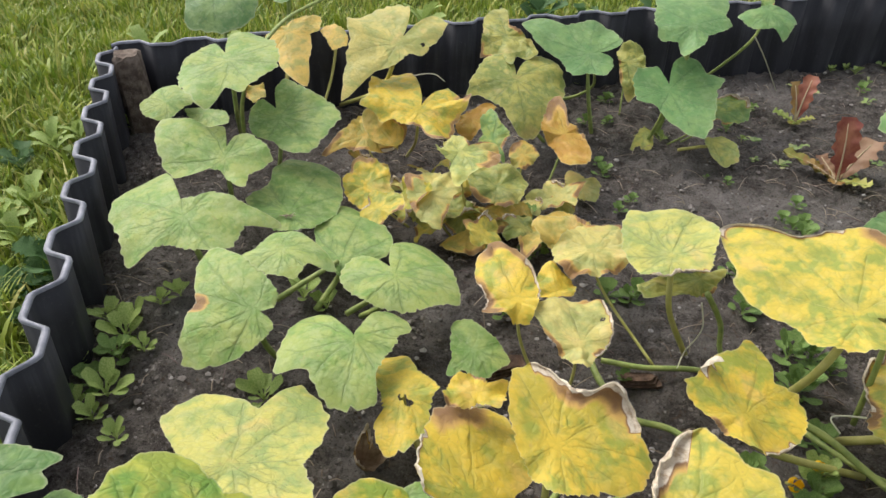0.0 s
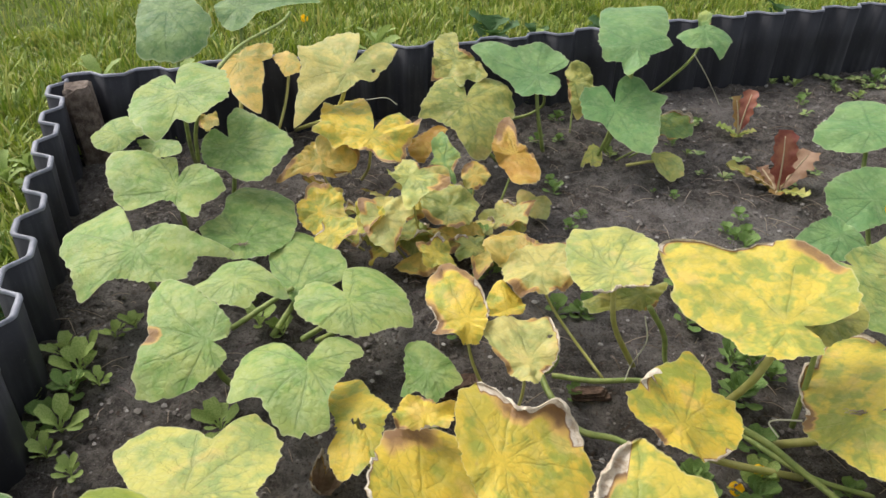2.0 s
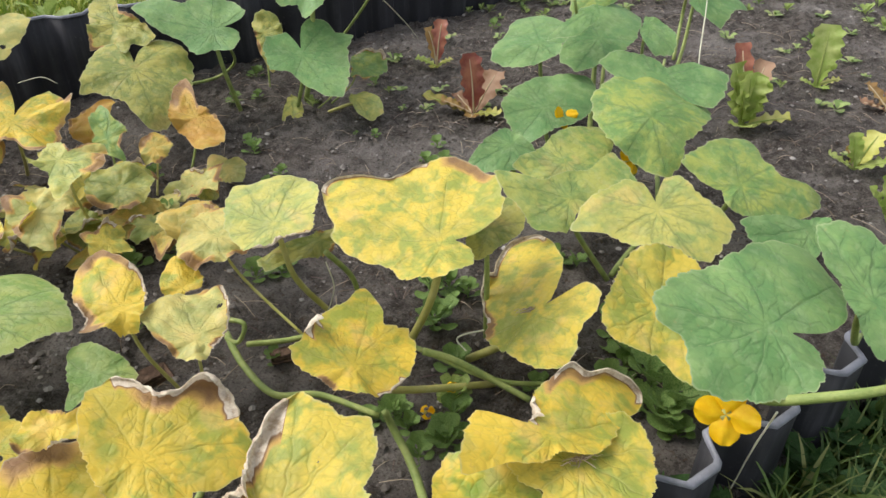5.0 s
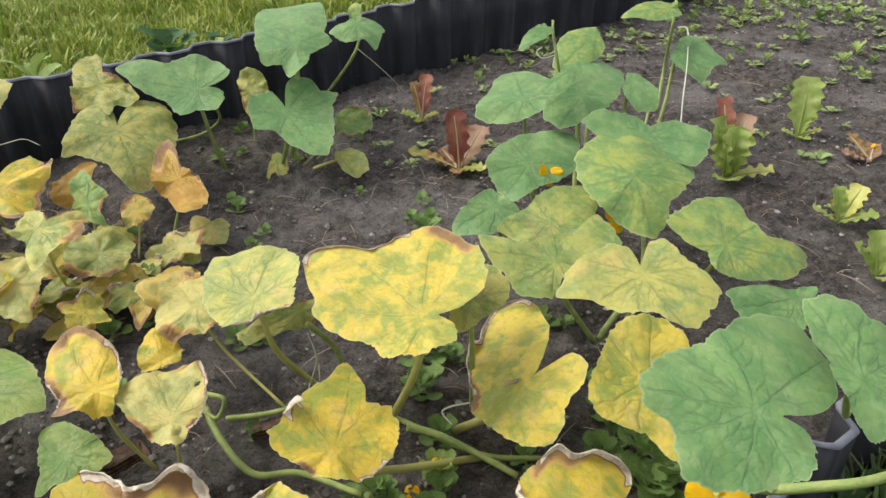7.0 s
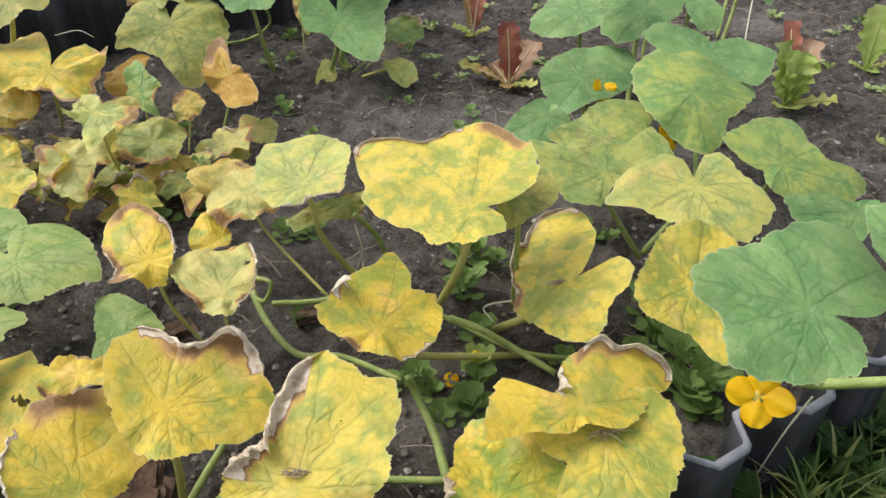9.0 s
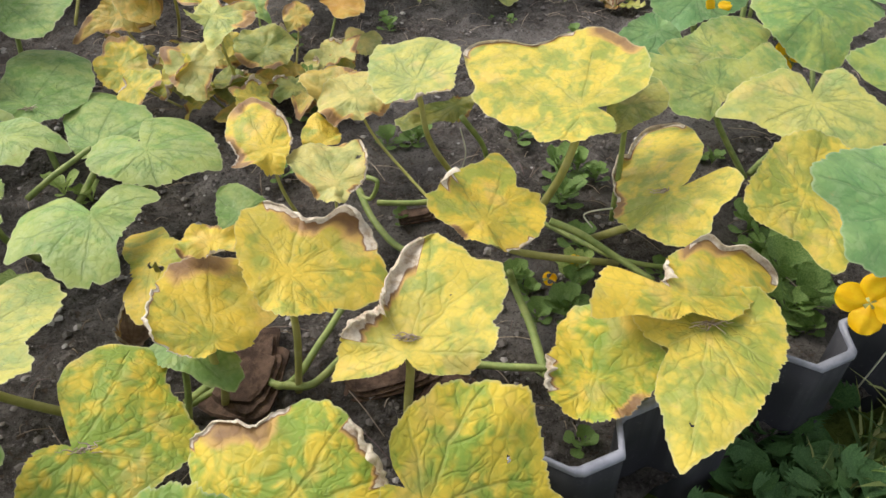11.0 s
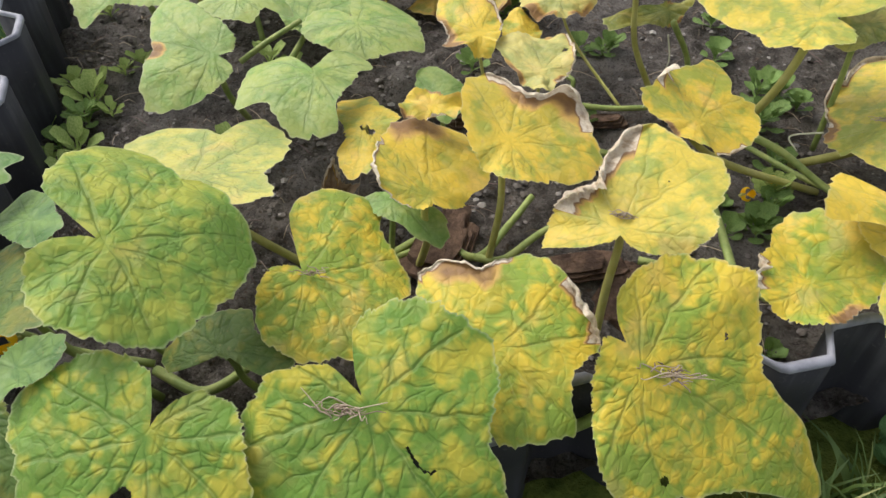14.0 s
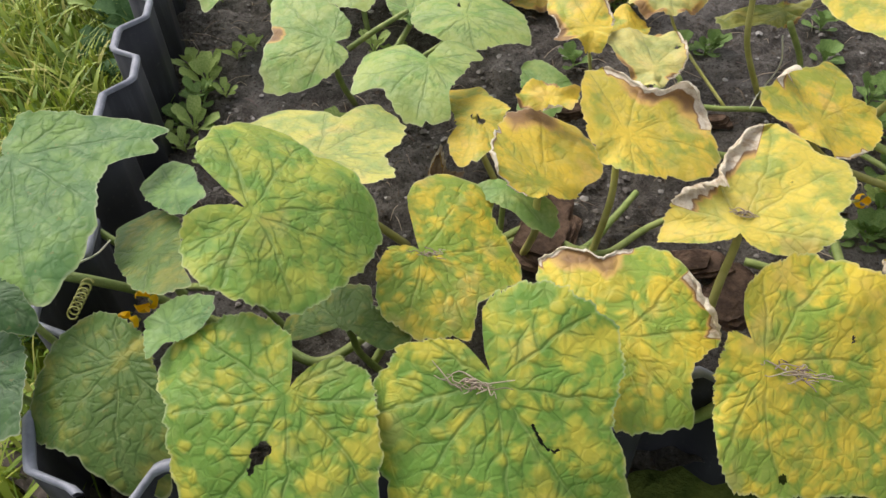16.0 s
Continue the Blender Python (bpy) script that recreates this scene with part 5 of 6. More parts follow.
vine(plant_middle, 0.0042, ((0.249, 0.495, 0.030), (0.263, 0.449, 0.020), (0.291, 0.395, 0.020), (0.336, 0.386, 0.015), (0.390, 0.343, 0.012)), STEM)
vine(plant_middle, 0.003, ((0.254, 0.494, 0.050), (0.271, 0.480, 0.050), (0.262, 0.476, 0.030), (0.249, 0.486, 0.030)), STEM)
vine(plant_middle, 0.0035, ((0.269, 0.487, 0.015), (0.317, 0.481, 0.015), (0.394, 0.482, 0.015), (0.457, 0.421, 0.015), (0.516, 0.350, 0.020), (0.575, 0.325, 0.020)), STEM)
vine(plant_middle, 0.0035, ((0.369, 0.491, 0.120), (0.397, 0.506, 0.070), (0.406, 0.506, 0.030), (0.419, 0.478, 0.012)), STEM)
vine(plant_front, 0.0042, ((0.088, 0.221, 0.012), (0.130, 0.255, 0.012), (0.174, 0.230, 0.012), (0.204, 0.274, 0.015), (0.226, 0.312, 0.020)), STEM)
vine(plant_front, 0.004, ((0.174, 0.230, 0.012), (0.200, 0.227, 0.015), (0.236, 0.261, 0.020), (0.275, 0.291, 0.020)), STEM)
vine(plant_rim, 0.004, ((0.325, 0.240, 0.010), (0.371, 0.227, 0.012), (0.400, 0.207, 0.030), (0.443, 0.200, 0.030)), STEM)
vine(plant_rim, 0.0045, ((0.405, 0.212, 0.020), (0.405, 0.266, 0.020), (0.395, 0.300, 0.040), (0.389, 0.302, 0.060)), STEM)
vine(plant_rim, 0.0042, ((0.445, 0.372, 0.060), (0.474, 0.361, 0.050), (0.509, 0.344, 0.030), (0.542, 0.312, 0.020)), STEM)
vine(plant_near, 0.0042, ((-0.215, 0.053, 0.100), (-0.192, 0.059, 0.090), (-0.166, 0.069, 0.070), (-0.136, 0.083, 0.030), (-0.082, 0.090, 0.010)), STEM)
vine(plant_near, 0.0035, ((-0.230, 0.114, 0.090), (-0.211, 0.110, 0.080), (-0.188, 0.106, 0.060), (-0.154, 0.097, 0.040)), STEM)
vine(plant_near, 0.0045, ((-0.079, 0.084, 0.010), (-0.034, 0.067, 0.010), (-0.002, 0.095, 0.012), (0.008, 0.134, 0.012), (0.039, 0.183, 0.010), (0.122, 0.241, 0.010)), STEM)
vine(plant_fresh, 0.0042, ((0.628, 0.152, 0.170), (0.634, 0.122, 0.184), (0.660, 0.101, 0.200), (0.694, 0.088, 0.210), (0.795, 0.107, 0.180)), STEM)
vine(plant_back, 0.0035, ((0.466, 1.374, 0.010), (0.512, 1.380, 0.040), (0.546, 1.286, 0.120), (0.585, 1.236, 0.200), (0.602, 1.270, 0.260)), STEM)
vine(plant_back, 0.0035, ((0.186, 1.334, 0.010), (0.262, 1.345, 0.015), (0.306, 1.323, 0.050), (0.303, 1.272, 0.100)), STEM)
vine(plant_corner, 0.004, ((-0.356, 1.033, 0.020), (-0.339, 1.008, 0.100), (-0.307, 1.028, 0.180), (-0.298, 1.174, 0.200), (-0.255, 1.316, 0.210), (-0.245, 1.375, 0.220)), STEM)
vine(plant_side, 0.004, ((-0.133, 0.527, 0.030), (-0.100, 0.542, 0.050), (-0.065, 0.581, 0.060)), STEM)
vine(plant_side, 0.004, ((-0.040, 0.512, 0.030), (-0.009, 0.523, 0.050), (0.007, 0.553, 0.060)), STEM)
vine(plant_right, 0.004, ((1.234, 1.162, 0.020), (1.278, 1.222, 0.100), (1.250, 1.177, 0.200), (1.274, 1.213, 0.260)), STEM)
vine(plant_right, 0.003, ((0.905, 0.986, 0.160), (0.879, 0.962, 0.220), (0.881, 0.992, 0.260), (0.886, 1.007, 0.280)), STEM)
vine(plant_right, 0.004, ((0.731, 0.493, 0.010), (0.850, 0.591, 0.040), (0.973, 0.819, 0.060), (1.216, 1.167, 0.020)), STEM)
vine(plant_middle, 0.0009, ((0.369, 0.501, 0.100), (0.374, 0.492, 0.070), (0.364, 0.498, 0.030), (0.354, 0.479, 0.020)), TENDRIL, "tendril")
vine(plant_middle, 0.0011, ((0.516, 0.385, 0.060), (0.497, 0.395, 0.050), (0.489, 0.394, 0.045), (0.495, 0.380, 0.040)), TENDRIL, "tendril")
vine(plant_right, 0.0013, ((1.261, 1.174, 0.200), (1.243, 1.115, 0.210), (1.139, 0.959, 0.200), (1.046, 0.827, 0.170), (0.983, 0.734, 0.150)), TENDRIL, "tendril")
vine(plant_back, 0.0013, ((0.582, 1.225, 0.200), (0.636, 1.313, 0.140), (0.695, 1.416, 0.070), (0.733, 1.465, 0.020)), TENDRIL, "tendril")
vine(plant_withered, 0.0009, ((-0.057, 1.184, 0.100), (-0.016, 1.172, 0.110), (0.008, 1.162, 0.100)), TENDRIL, "tendril")
vine(plant_near, 0.0009, ((-0.215, 0.064, 0.100), (-0.203, 0.078, 0.100), (-0.209, 0.103, 0.090)), TENDRIL, "tendril")
vine(plant_right, 0.0012, ((0.901, 1.008, 0.220), (0.865, 0.994, 0.220), (0.857, 1.002, 0.230), (0.870, 1.009, 0.235)), TENDRIL, "tendril")
vine(plant_fresh, 0.001, ((0.688, 0.155, 0.120), (0.688, 0.165, 0.060), (0.684, 0.169, 0.000)), TENDRIL, "tendril")
coil(plant_near, (-0.194, 0.049, 0.100), (-0.197, 0.025, 0.090))
flower(plant_fresh, (0.642, 0.161, 0.125), 0.024, 4, (-0.45, -0.6, 0.6))
flower(plant_near, (-0.138, 0.041, 0.100), 0.012, 3, (0.1, -0.6, 0.6))
flower(plant_near, (-0.142, 0.020, 0.100), 0.011, 3, (0.1, -0.6, 0.6))
flower(plant_rim, (0.432, 0.318, 0.030), 0.01, 3, (0.1, -0.6, 0.6))
flower(plant_middle, (0.468, 0.352, 0.020), 0.009, 3, (0.1, -0.6, 0.6))
flower(plant_right, (0.800, 0.804, 0.090), 0.02, 3, (0.1, -0.6, 0.6))
flower(plant_right, (0.831, 0.643, 0.090), 0.022, 3, (0.1, -0.6, 0.6))
flower(plant_front, (0.156, 0.265, 0.060), 0.008, 3, (0.1, -0.6, 0.6))
flower(plant_corner, (-0.199, 1.310, 0.220), 0.011, 3, (0.1, -0.6, 0.6))
flower(plant_right, (1.542, 0.865, 0.010), 0.012, 3, (0.1, -0.6, 0.6))
weed(-0.307, 0.469, 0.050, 0)
weed(-0.281, 0.372, 0.050, 0)
weed(-0.233, 0.306, 0.035, 0)
weed(-0.295, 0.538, 0.030, 0)
weed(-0.273, 0.553, 0.030, 0)
weed(-0.335, 0.415, 0.030, 0)
weed(-0.277, 0.335, 0.030, 0)
weed(-0.303, 0.348, 0.030, 0)
weed(-0.675, 1.193, 0.045, 0)
weed(-0.589, 1.059, 0.040, 0)
weed(-0.112, 0.570, 0.050, 0)
weed(-0.106, 0.389, 0.050, 0)
weed(-0.079, 0.562, 0.040, 0)
weed(0.484, 0.471, 0.035, 1)
weed(0.524, 0.534, 0.040, 1)
weed(0.465, 0.625, 0.030, 1)
weed(0.289, 0.640, 0.035, 1)
weed(0.299, 0.471, 0.020, 1)
weed(0.690, 0.361, 0.050, 1)
weed(0.694, 0.407, 0.040, 1)
weed(0.682, 0.312, 0.050, 1)
weed(0.682, 0.273, 0.050, 1)
weed(0.474, 0.351, 0.040, 0)
weed(0.642, 0.324, 0.035, 1)
weed(0.683, 0.559, 0.035, 1)
weed(0.712, 0.550, 0.030, 1)
weed(0.403, 0.351, 0.025, 1)
weed(0.380, 0.351, 0.020, 1)
weed(0.564, 0.341, 0.020, 1)
weed(0.408, 0.346, 0.030, 1)
weed(0.447, 0.295, 0.035, 1)
weed(0.419, 0.297, 0.030, 1)
weed(0.718, 0.322, 0.030, 1)
weed(0.666, 0.269, 0.040, 1)
weed(0.676, 0.242, 0.030, 1)
weed(0.492, 0.473, 0.035, 1)
weed(0.489, 0.404, 0.030, 1)
weed(0.472, 0.348, 0.035, 0)
weed(0.464, 0.326, 0.030, 1)
weed(0.419, 0.335, 0.020, 1)
weed(0.152, 0.575, 0.030, 1)
weed(0.427, 0.150, 0.020, 1)
weed(0.331, 0.643, 0.030, 1)
weed(0.502, 0.545, 0.040, 1)
weed(0.545, 0.520, 0.030, 1)
weed(0.712, 0.377, 0.040, 1)
weed(0.675, 0.350, 0.030, 1)
weed(-0.378, 0.689, 0.030, 0)
weed(0.192, 0.719, 0.035, 1)
weed(0.170, 0.803, 0.040, 1)
weed(0.214, 0.744, 0.030, 1)
weed(0.310, 1.052, 0.022, 1)
weed(0.329, 0.876, 0.022, 1)
weed(0.351, 0.908, 0.019, 1)
weed(0.591, 0.890, 0.022, 1)
weed(0.627, 0.885, 0.022, 1)
weed(0.499, 1.031, 0.011, 1)
weed(0.946, 1.718, 0.022, 0)
weed(0.993, 1.748, 0.022, 0)
weed(0.348, 1.389, 0.030, 1)
weed(0.343, 1.258, 0.022, 1)
weed(0.404, 1.489, 0.022, 1)
weed(0.295, 1.251, 0.025, 1)
weed(1.097, 1.696, 0.022, 1)
weed(0.957, 1.551, 0.022, 1)
weed(0.530, 1.006, 0.015, 1)
weed(0.625, 0.933, 0.022, 1)
weed(0.601, 0.866, 0.022, 1)
weed(0.315, 1.024, 0.026, 1)
weed(0.159, 0.800, 0.035, 1)
weed(0.136, 0.699, 0.035, 1)
weed(0.152, 0.951, 0.030, 1)
weed(0.662, 1.381, 0.022, 1)
weed(-0.338, 0.490, 0.045, 0)
weed(-0.296, 0.430, 0.040, 1)
weed(-0.273, 0.446, 0.030, 0)
weed(-0.315, 0.391, 0.030, 1)
weed(-0.314, 0.508, 0.040, 0)
weed(0.475, 0.705, 0.030, 1)
weed(0.323, 0.639, 0.030, 1)
weed(0.451, 0.302, 0.030, 1)
weed(0.543, 0.105, 0.025, 2)
weed(0.597, 0.088, 0.029, 2)
weed(0.596, 0.145, 0.032, 2)
weed(0.542, 0.125, 0.025, 2)
weed(0.575, 0.136, 0.029, 2)
weed(0.623, 0.105, 0.034, 2)
weed(0.637, 0.160, 0.038, 2)
weed(0.580, 0.155, 0.029, 2)
weed(0.597, 0.128, 0.029, 2)
weed(0.574, 0.076, 0.034, 2)
weed(0.631, 0.071, 0.038, 2)
weed(0.617, 0.126, 0.029, 2)
weed(0.566, 0.045, 0.025, 2)
weed(0.604, 0.087, 0.029, 2)
weed(0.551, 0.109, 0.032, 2)
weed(0.547, 0.052, 0.025, 2)
weed(0.894, 0.201, 0.029, 2)
weed(0.837, 0.201, 0.034, 2)
weed(0.855, 0.147, 0.038, 2)
weed(0.900, 0.182, 0.029, 2)
weed(0.834, 0.188, 0.025, 2)
weed(0.779, 0.173, 0.029, 2)
weed(0.811, 0.126, 0.032, 2)
weed(0.845, 0.171, 0.025, 2)
weed(0.774, 0.137, 0.025, 2)
weed(0.785, 0.193, 0.029, 2)
weed(0.729, 0.186, 0.032, 2)
weed(0.754, 0.135, 0.025, 2)
weed(0.574, 0.095, 0.021, 2)
weed(0.528, 0.128, 0.024, 2)
weed(0.512, 0.074, 0.027, 2)
weed(0.568, 0.076, 0.021, 2)
weed(-0.500, 0.567, 0.025, 2)
weed(-0.475, 0.618, 0.029, 2)
weed(-0.531, 0.626, 0.032, 2)
weed(-0.520, 0.570, 0.025, 2)
weed(-0.494, 0.558, 0.021, 2)
weed(-0.440, 0.540, 0.024, 2)
weed(-0.441, 0.597, 0.027, 2)
weed(-0.494, 0.578, 0.021, 2)
weed(-0.455, 0.563, 0.021, 2)
weed(-0.504, 0.534, 0.024, 2)
weed(-0.461, 0.497, 0.027, 2)
weed(-0.440, 0.550, 0.021, 2)
weed(-0.220, 1.554, 0.063, 3)
weed(0.362, 1.815, 0.071, 3)
weed(-0.112, 1.443, 0.085, 3)
weed(0.536, 1.868, 0.064, 2)
weed(-0.170, 1.390, 0.082, 3)
weed(1.009, 2.139, 0.052, 3)
weed(-0.762, 1.487, 0.079, 3)
weed(0.327, 1.891, 0.081, 3)
weed(1.177, 2.062, 0.075, 3)
weed(0.200, 1.999, 0.081, 2)
weed(-0.715, 1.322, 0.059, 3)
weed(0.257, 1.801, 0.061, 3)
weed(1.261, 2.181, 0.069, 3)
weed(0.558, 2.121, 0.074, 2)
weed(1.213, 2.459, 0.073, 2)
weed(0.971, 1.927, 0.069, 3)
weed(0.569, 1.987, 0.057, 3)
weed(-0.079, 1.419, 0.067, 3)
weed(1.729, 2.152, 0.078, 3)
weed(1.502, 2.046, 0.065, 3)
weed(1.440, 2.024, 0.072, 2)
weed(0.120, 1.720, 0.069, 3)
weed(0.335, 2.104, 0.061, 2)
weed(-0.543, 1.416, 0.083, 3)
weed(-0.035, 1.486, 0.074, 3)
weed(-0.133, 1.880, 0.081, 3)
weed(-0.726, 0.899, 0.045, 2)
weed(-0.711, 0.989, 0.048, 3)
weed(-0.614, 0.761, 0.058, 3)
weed(-0.469, 0.590, 0.049, 2)
weed(-0.699, 1.050, 0.043, 3)
weed(-0.583, 0.675, 0.037, 3)
weed(-0.630, 0.712, 0.044, 3)
weed(-0.305, 0.064, 0.037, 2)
weed(-0.359, 0.314, 0.046, 3)
leaf(plant_withered, (-0.102, 0.926, 0.039), (-6, -30, 223), "amber", ((4, 3.9), (40, 2.5), (77, 4.5), (126, 2.8), (167, 3.7), (207, 2.3), (231, 3.5), (289, 2.4), (315, 4.3)), wave=3.0, cup=1.0, roll=((208, 25, 0.3),), stalk=False)
leaf(plant_withered, (-0.034, 0.831, 0.039), (-10, -9, 344), "straw", ((4, 3.1), (46, 2.1), (82, 2.8), (113, 1.7), (151, 3.2), (208, 2.2), (243, 3.2), (276, 2.1), (326, 3.5)), wave=3.0, cup=0.9, roll=((336, 25, 0.3),), stalk=False)
leaf(plant_withered, (0.036, 0.729, 0.033), (31, -7, 292), "yellow2", ((4, 3.4), (43, 1.9), (75, 3.7), (124, 2.0), (165, 3.4), (201, 2.5), (243, 3.2), (273, 1.9), (326, 3.0)), wave=3.0, cup=0.0, roll=((284, 25, 0.3),), stalk=False)
leaf(plant_withered, (0.076, 0.828, 0.070), (-34, 9, 251), "yellow2", ((4, 3.2), (42, 2.5), (81, 3.4), (120, 2.0), (156, 3.1), (196, 2.4), (242, 3.2), (272, 2.3), (318, 3.4)), wave=3.0, cup=-0.2, roll=((341, 25, 0.3),), stalk=False)
leaf(plant_withered, (0.129, 0.767, 0.036), (-16, 26, 25), "amber", ((4, 4.8), (48, 2.7), (84, 5.5), (126, 2.7), (160, 4.5), (199, 3.4), (232, 5.0), (276, 3.1), (321, 5.3)), wave=3.0, cup=-0.9, roll=((332, 25, 0.3),), stalk=False)
leaf(plant_withered, (0.176, 0.810, 0.031), (6, -4, 299), "straw", ((4, 2.9), (42, 2.2), (82, 3.3), (124, 2.0), (166, 3.0), (208, 2.1), (235, 3.4), (271, 1.9), (315, 3.6)), wave=3.0, cup=-0.4, roll=((349, 25, 0.3),), stalk=False)
leaf(plant_withered, (0.223, 0.848, 0.039), (-14, -12, 94), "straw", ((4, 5.1), (35, 2.6), (74, 4.6), (116, 2.5), (165, 5.1), (193, 3.4), (240, 4.3), (288, 3.4), (323, 4.7)), wave=3.0, cup=0.6, roll=((103, 25, 0.3),), stalk=False)
leaf(plant_withered, (0.001, 0.735, 0.070), (29, 35, 250), "yellow2", ((4, 4.4), (32, 3.1), (71, 4.3), (113, 2.7), (169, 4.0), (198, 2.5), (241, 4.7), (278, 2.7), (320, 4.7)), wave=3.0, cup=0.9, roll=((50, 25, 0.3),), stalk=False)
leaf(plant_withered, (-0.037, 0.706, 0.068), (21, 25, 264), "yellow2", ((4, 4.5), (47, 2.5), (87, 4.5), (117, 2.2), (161, 4.7), (202, 2.2), (244, 3.8), (273, 2.8), (325, 4.2)), wave=3.0, cup=-0.2, roll=((205, 25, 0.3),), stalk=False)
leaf(plant_withered, (0.115, 0.685, 0.059), (-8, 22, 320), "yellow2", ((4, 3.2), (44, 1.9), (79, 3.8), (123, 2.4), (165, 3.9), (203, 2.2), (246, 3.4), (273, 1.9), (316, 3.6)), wave=3.0, cup=0.1, roll=((317, 25, 0.3),), stalk=False)
leaf(plant_withered, (0.166, 0.713, 0.048), (-22, -14, 221), "olive", ((4, 4.0), (43, 2.1), (83, 3.9), (111, 2.0), (157, 3.5), (203, 2.5), (233, 3.7), (273, 2.3), (323, 3.9)), wave=3.0, cup=-1.0, roll=((171, 25, 0.3),), stalk=False)
leaf(plant_withered, (0.195, 0.709, 0.045), (0, -13, -19), "amber", ((1, 6.7), (89, 3.7), (94, 3.5), (154, 2.9), (184, 5.7), (214, 3.6), (248, 3.2), (334, 7.1)), wave=3.0, cup=-0.5, roll=((89, 25, 0.3),), stalk=False)
leaf(plant_withered, (0.038, 0.911, 0.045), (-35, 12, 85), "yellow2", ((4, 3.9), (32, 2.1), (82, 3.1), (127, 2.3), (163, 3.6), (205, 2.0), (231, 3.9), (275, 1.9), (320, 3.2)), wave=3.0, cup=-1.2, roll=((221, 25, 0.3),), stalk=False)
leaf(plant_withered, (0.136, 0.883, 0.049), (8, -16, 138), "yellow2", ((4, 3.7), (48, 2.1), (89, 4.1), (129, 2.7), (151, 3.9), (193, 2.0), (237, 3.4), (286, 2.6), (328, 3.9)), wave=3.0, cup=-1.1, roll=((147, 25, 0.3),), stalk=False)
leaf(plant_withered, (0.078, 0.760, 0.044), (-3, 17, 101), "olive", ((4, 3.9), (33, 3.0), (76, 4.5), (117, 2.7), (162, 4.0), (192, 2.9), (239, 4.7), (283, 2.5), (314, 4.2)), wave=3.0, cup=0.2, roll=((268, 25, 0.3),), stalk=False)
leaf(plant_withered, (0.012, 0.849, 0.056), (33, -21, 158), "straw", ((4, 3.6), (37, 2.1), (82, 3.4), (116, 1.7), (162, 3.3), (196, 2.3), (245, 3.5), (279, 2.2), (317, 3.4)), wave=3.0, cup=-0.5, roll=((237, 25, 0.3),), stalk=False)
lettuce(0.735, 1.059, "small wilted red-brown lettuce on bare soil", (("red", 94, 68, 0.115, 0.045), ("pink", 34, 38, 0.1, 0.055), ("tan", 162, 22, 0.07, 0.032), ("olive", 154, 15, 0.105, 0.038), ("lime", 309, 12, 0.06, 0.035), ("tan", 244, 14, 0.05, 0.025), ("pink", 114, 25, 0.06, 0.03)))
lettuce(0.737, 1.320, "small red lettuce with ochre leaves on soil", (("red", 54, 62, 0.1, 0.034), ("tan", 109, 60, 0.085, 0.028), ("green", 149, 14, 0.05, 0.028), ("olive", 244, 12, 0.045, 0.022), ("lime", 4, 15, 0.04, 0.018)))
lettuce(1.192, 0.857, "young light green lettuce on bare soil", (("green", 44, 76, 0.095, 0.062), ("green", 94, 80, 0.1, 0.06), ("green", 359, 62, 0.09, 0.06), ("green", 149, 70, 0.085, 0.055), ("lime", 329, 14, 0.085, 0.04), ("green", 234, 18, 0.055, 0.045), ("green", 104, 62, 0.115, 0.055), ("red", 79, 58, 0.15, 0.035), ("pink", 34, 52, 0.125, 0.04)))
lettuce(1.469, 0.986, "single upright green lettuce leaf cluster on soil", (("green", 54, 66, 0.125, 0.06), ("green", 14, 60, 0.06, 0.03), ("lime", 339, 18, 0.05, 0.022), ("green", 134, 14, 0.035, 0.02), ("green", 264, 10, 0.035, 0.022)))
lettuce(1.260, 0.651, "young green lettuce with yellowed leaves on soil", (("green", 84, 60, 0.06, 0.028), ("lime", 19, 40, 0.075, 0.035), ("green", 324, 20, 0.06, 0.03), ("green", 154, 25, 0.05, 0.028), ("tan", 104, 50, 0.04, 0.02)))
lettuce(1.516, 0.838, "small pale orange wilted lettuce on soil", (("tan", 114, 35, 0.07, 0.035), ("pink", 159, 15, 0.06, 0.035), ("pink", 44, 25, 0.05, 0.03)))
lettuce(1.184, 0.500, "young light green lettuce beside the cucumber plant", (("green", 74, 60, 0.07, 0.035), ("green", 134, 45, 0.06, 0.03), ("green", 4, 45, 0.06, 0.03), ("lime", 284, 15, 0.05, 0.028)))
bark(0.139, 0.243, 0.085, 0.06, 70)
bark(0.267, 0.234, 0.09, 0.035, 10)
bark(0.314, 0.209, 0.09, 0.05, 60)
bark(0.150, 0.268, 0.07, 0.03, 85)
bark(0.155, 0.480, 0.06, 0.03, 20)
bark(0.314, 0.472, 0.05, 0.02, 0)
plank(-0.202, -0.062)
dried_blossom(0.112, -0.024, 0.142, 26, 0.026)
dried_blossom(0.304, 0.026, 0.127, 30, 0.025)
dried_blossom(0.281, 0.163, 0.131, 20, 0.015)
dried_blossom(0.564, 0.374, 0.084, 20, 0.0154)
dried_blossom(0.055, 0.120, 0.096, 16, 0.013)
dried_blossom(0.504, 0.147, 0.133, 18, 0.015)
dried_blossom(-0.147, 0.645, 0.080, 16, 0.015)
corner_stake(-0.566, 1.062, 0.155, 0.05, 20)
dead_leaf(0.030, 0.305)

WEED_MAT = island_material("small_weeds", (0.17, 0.26, 0.07), (0.32, 0.42, 0.14), (0.45, 0.47, 0.2))


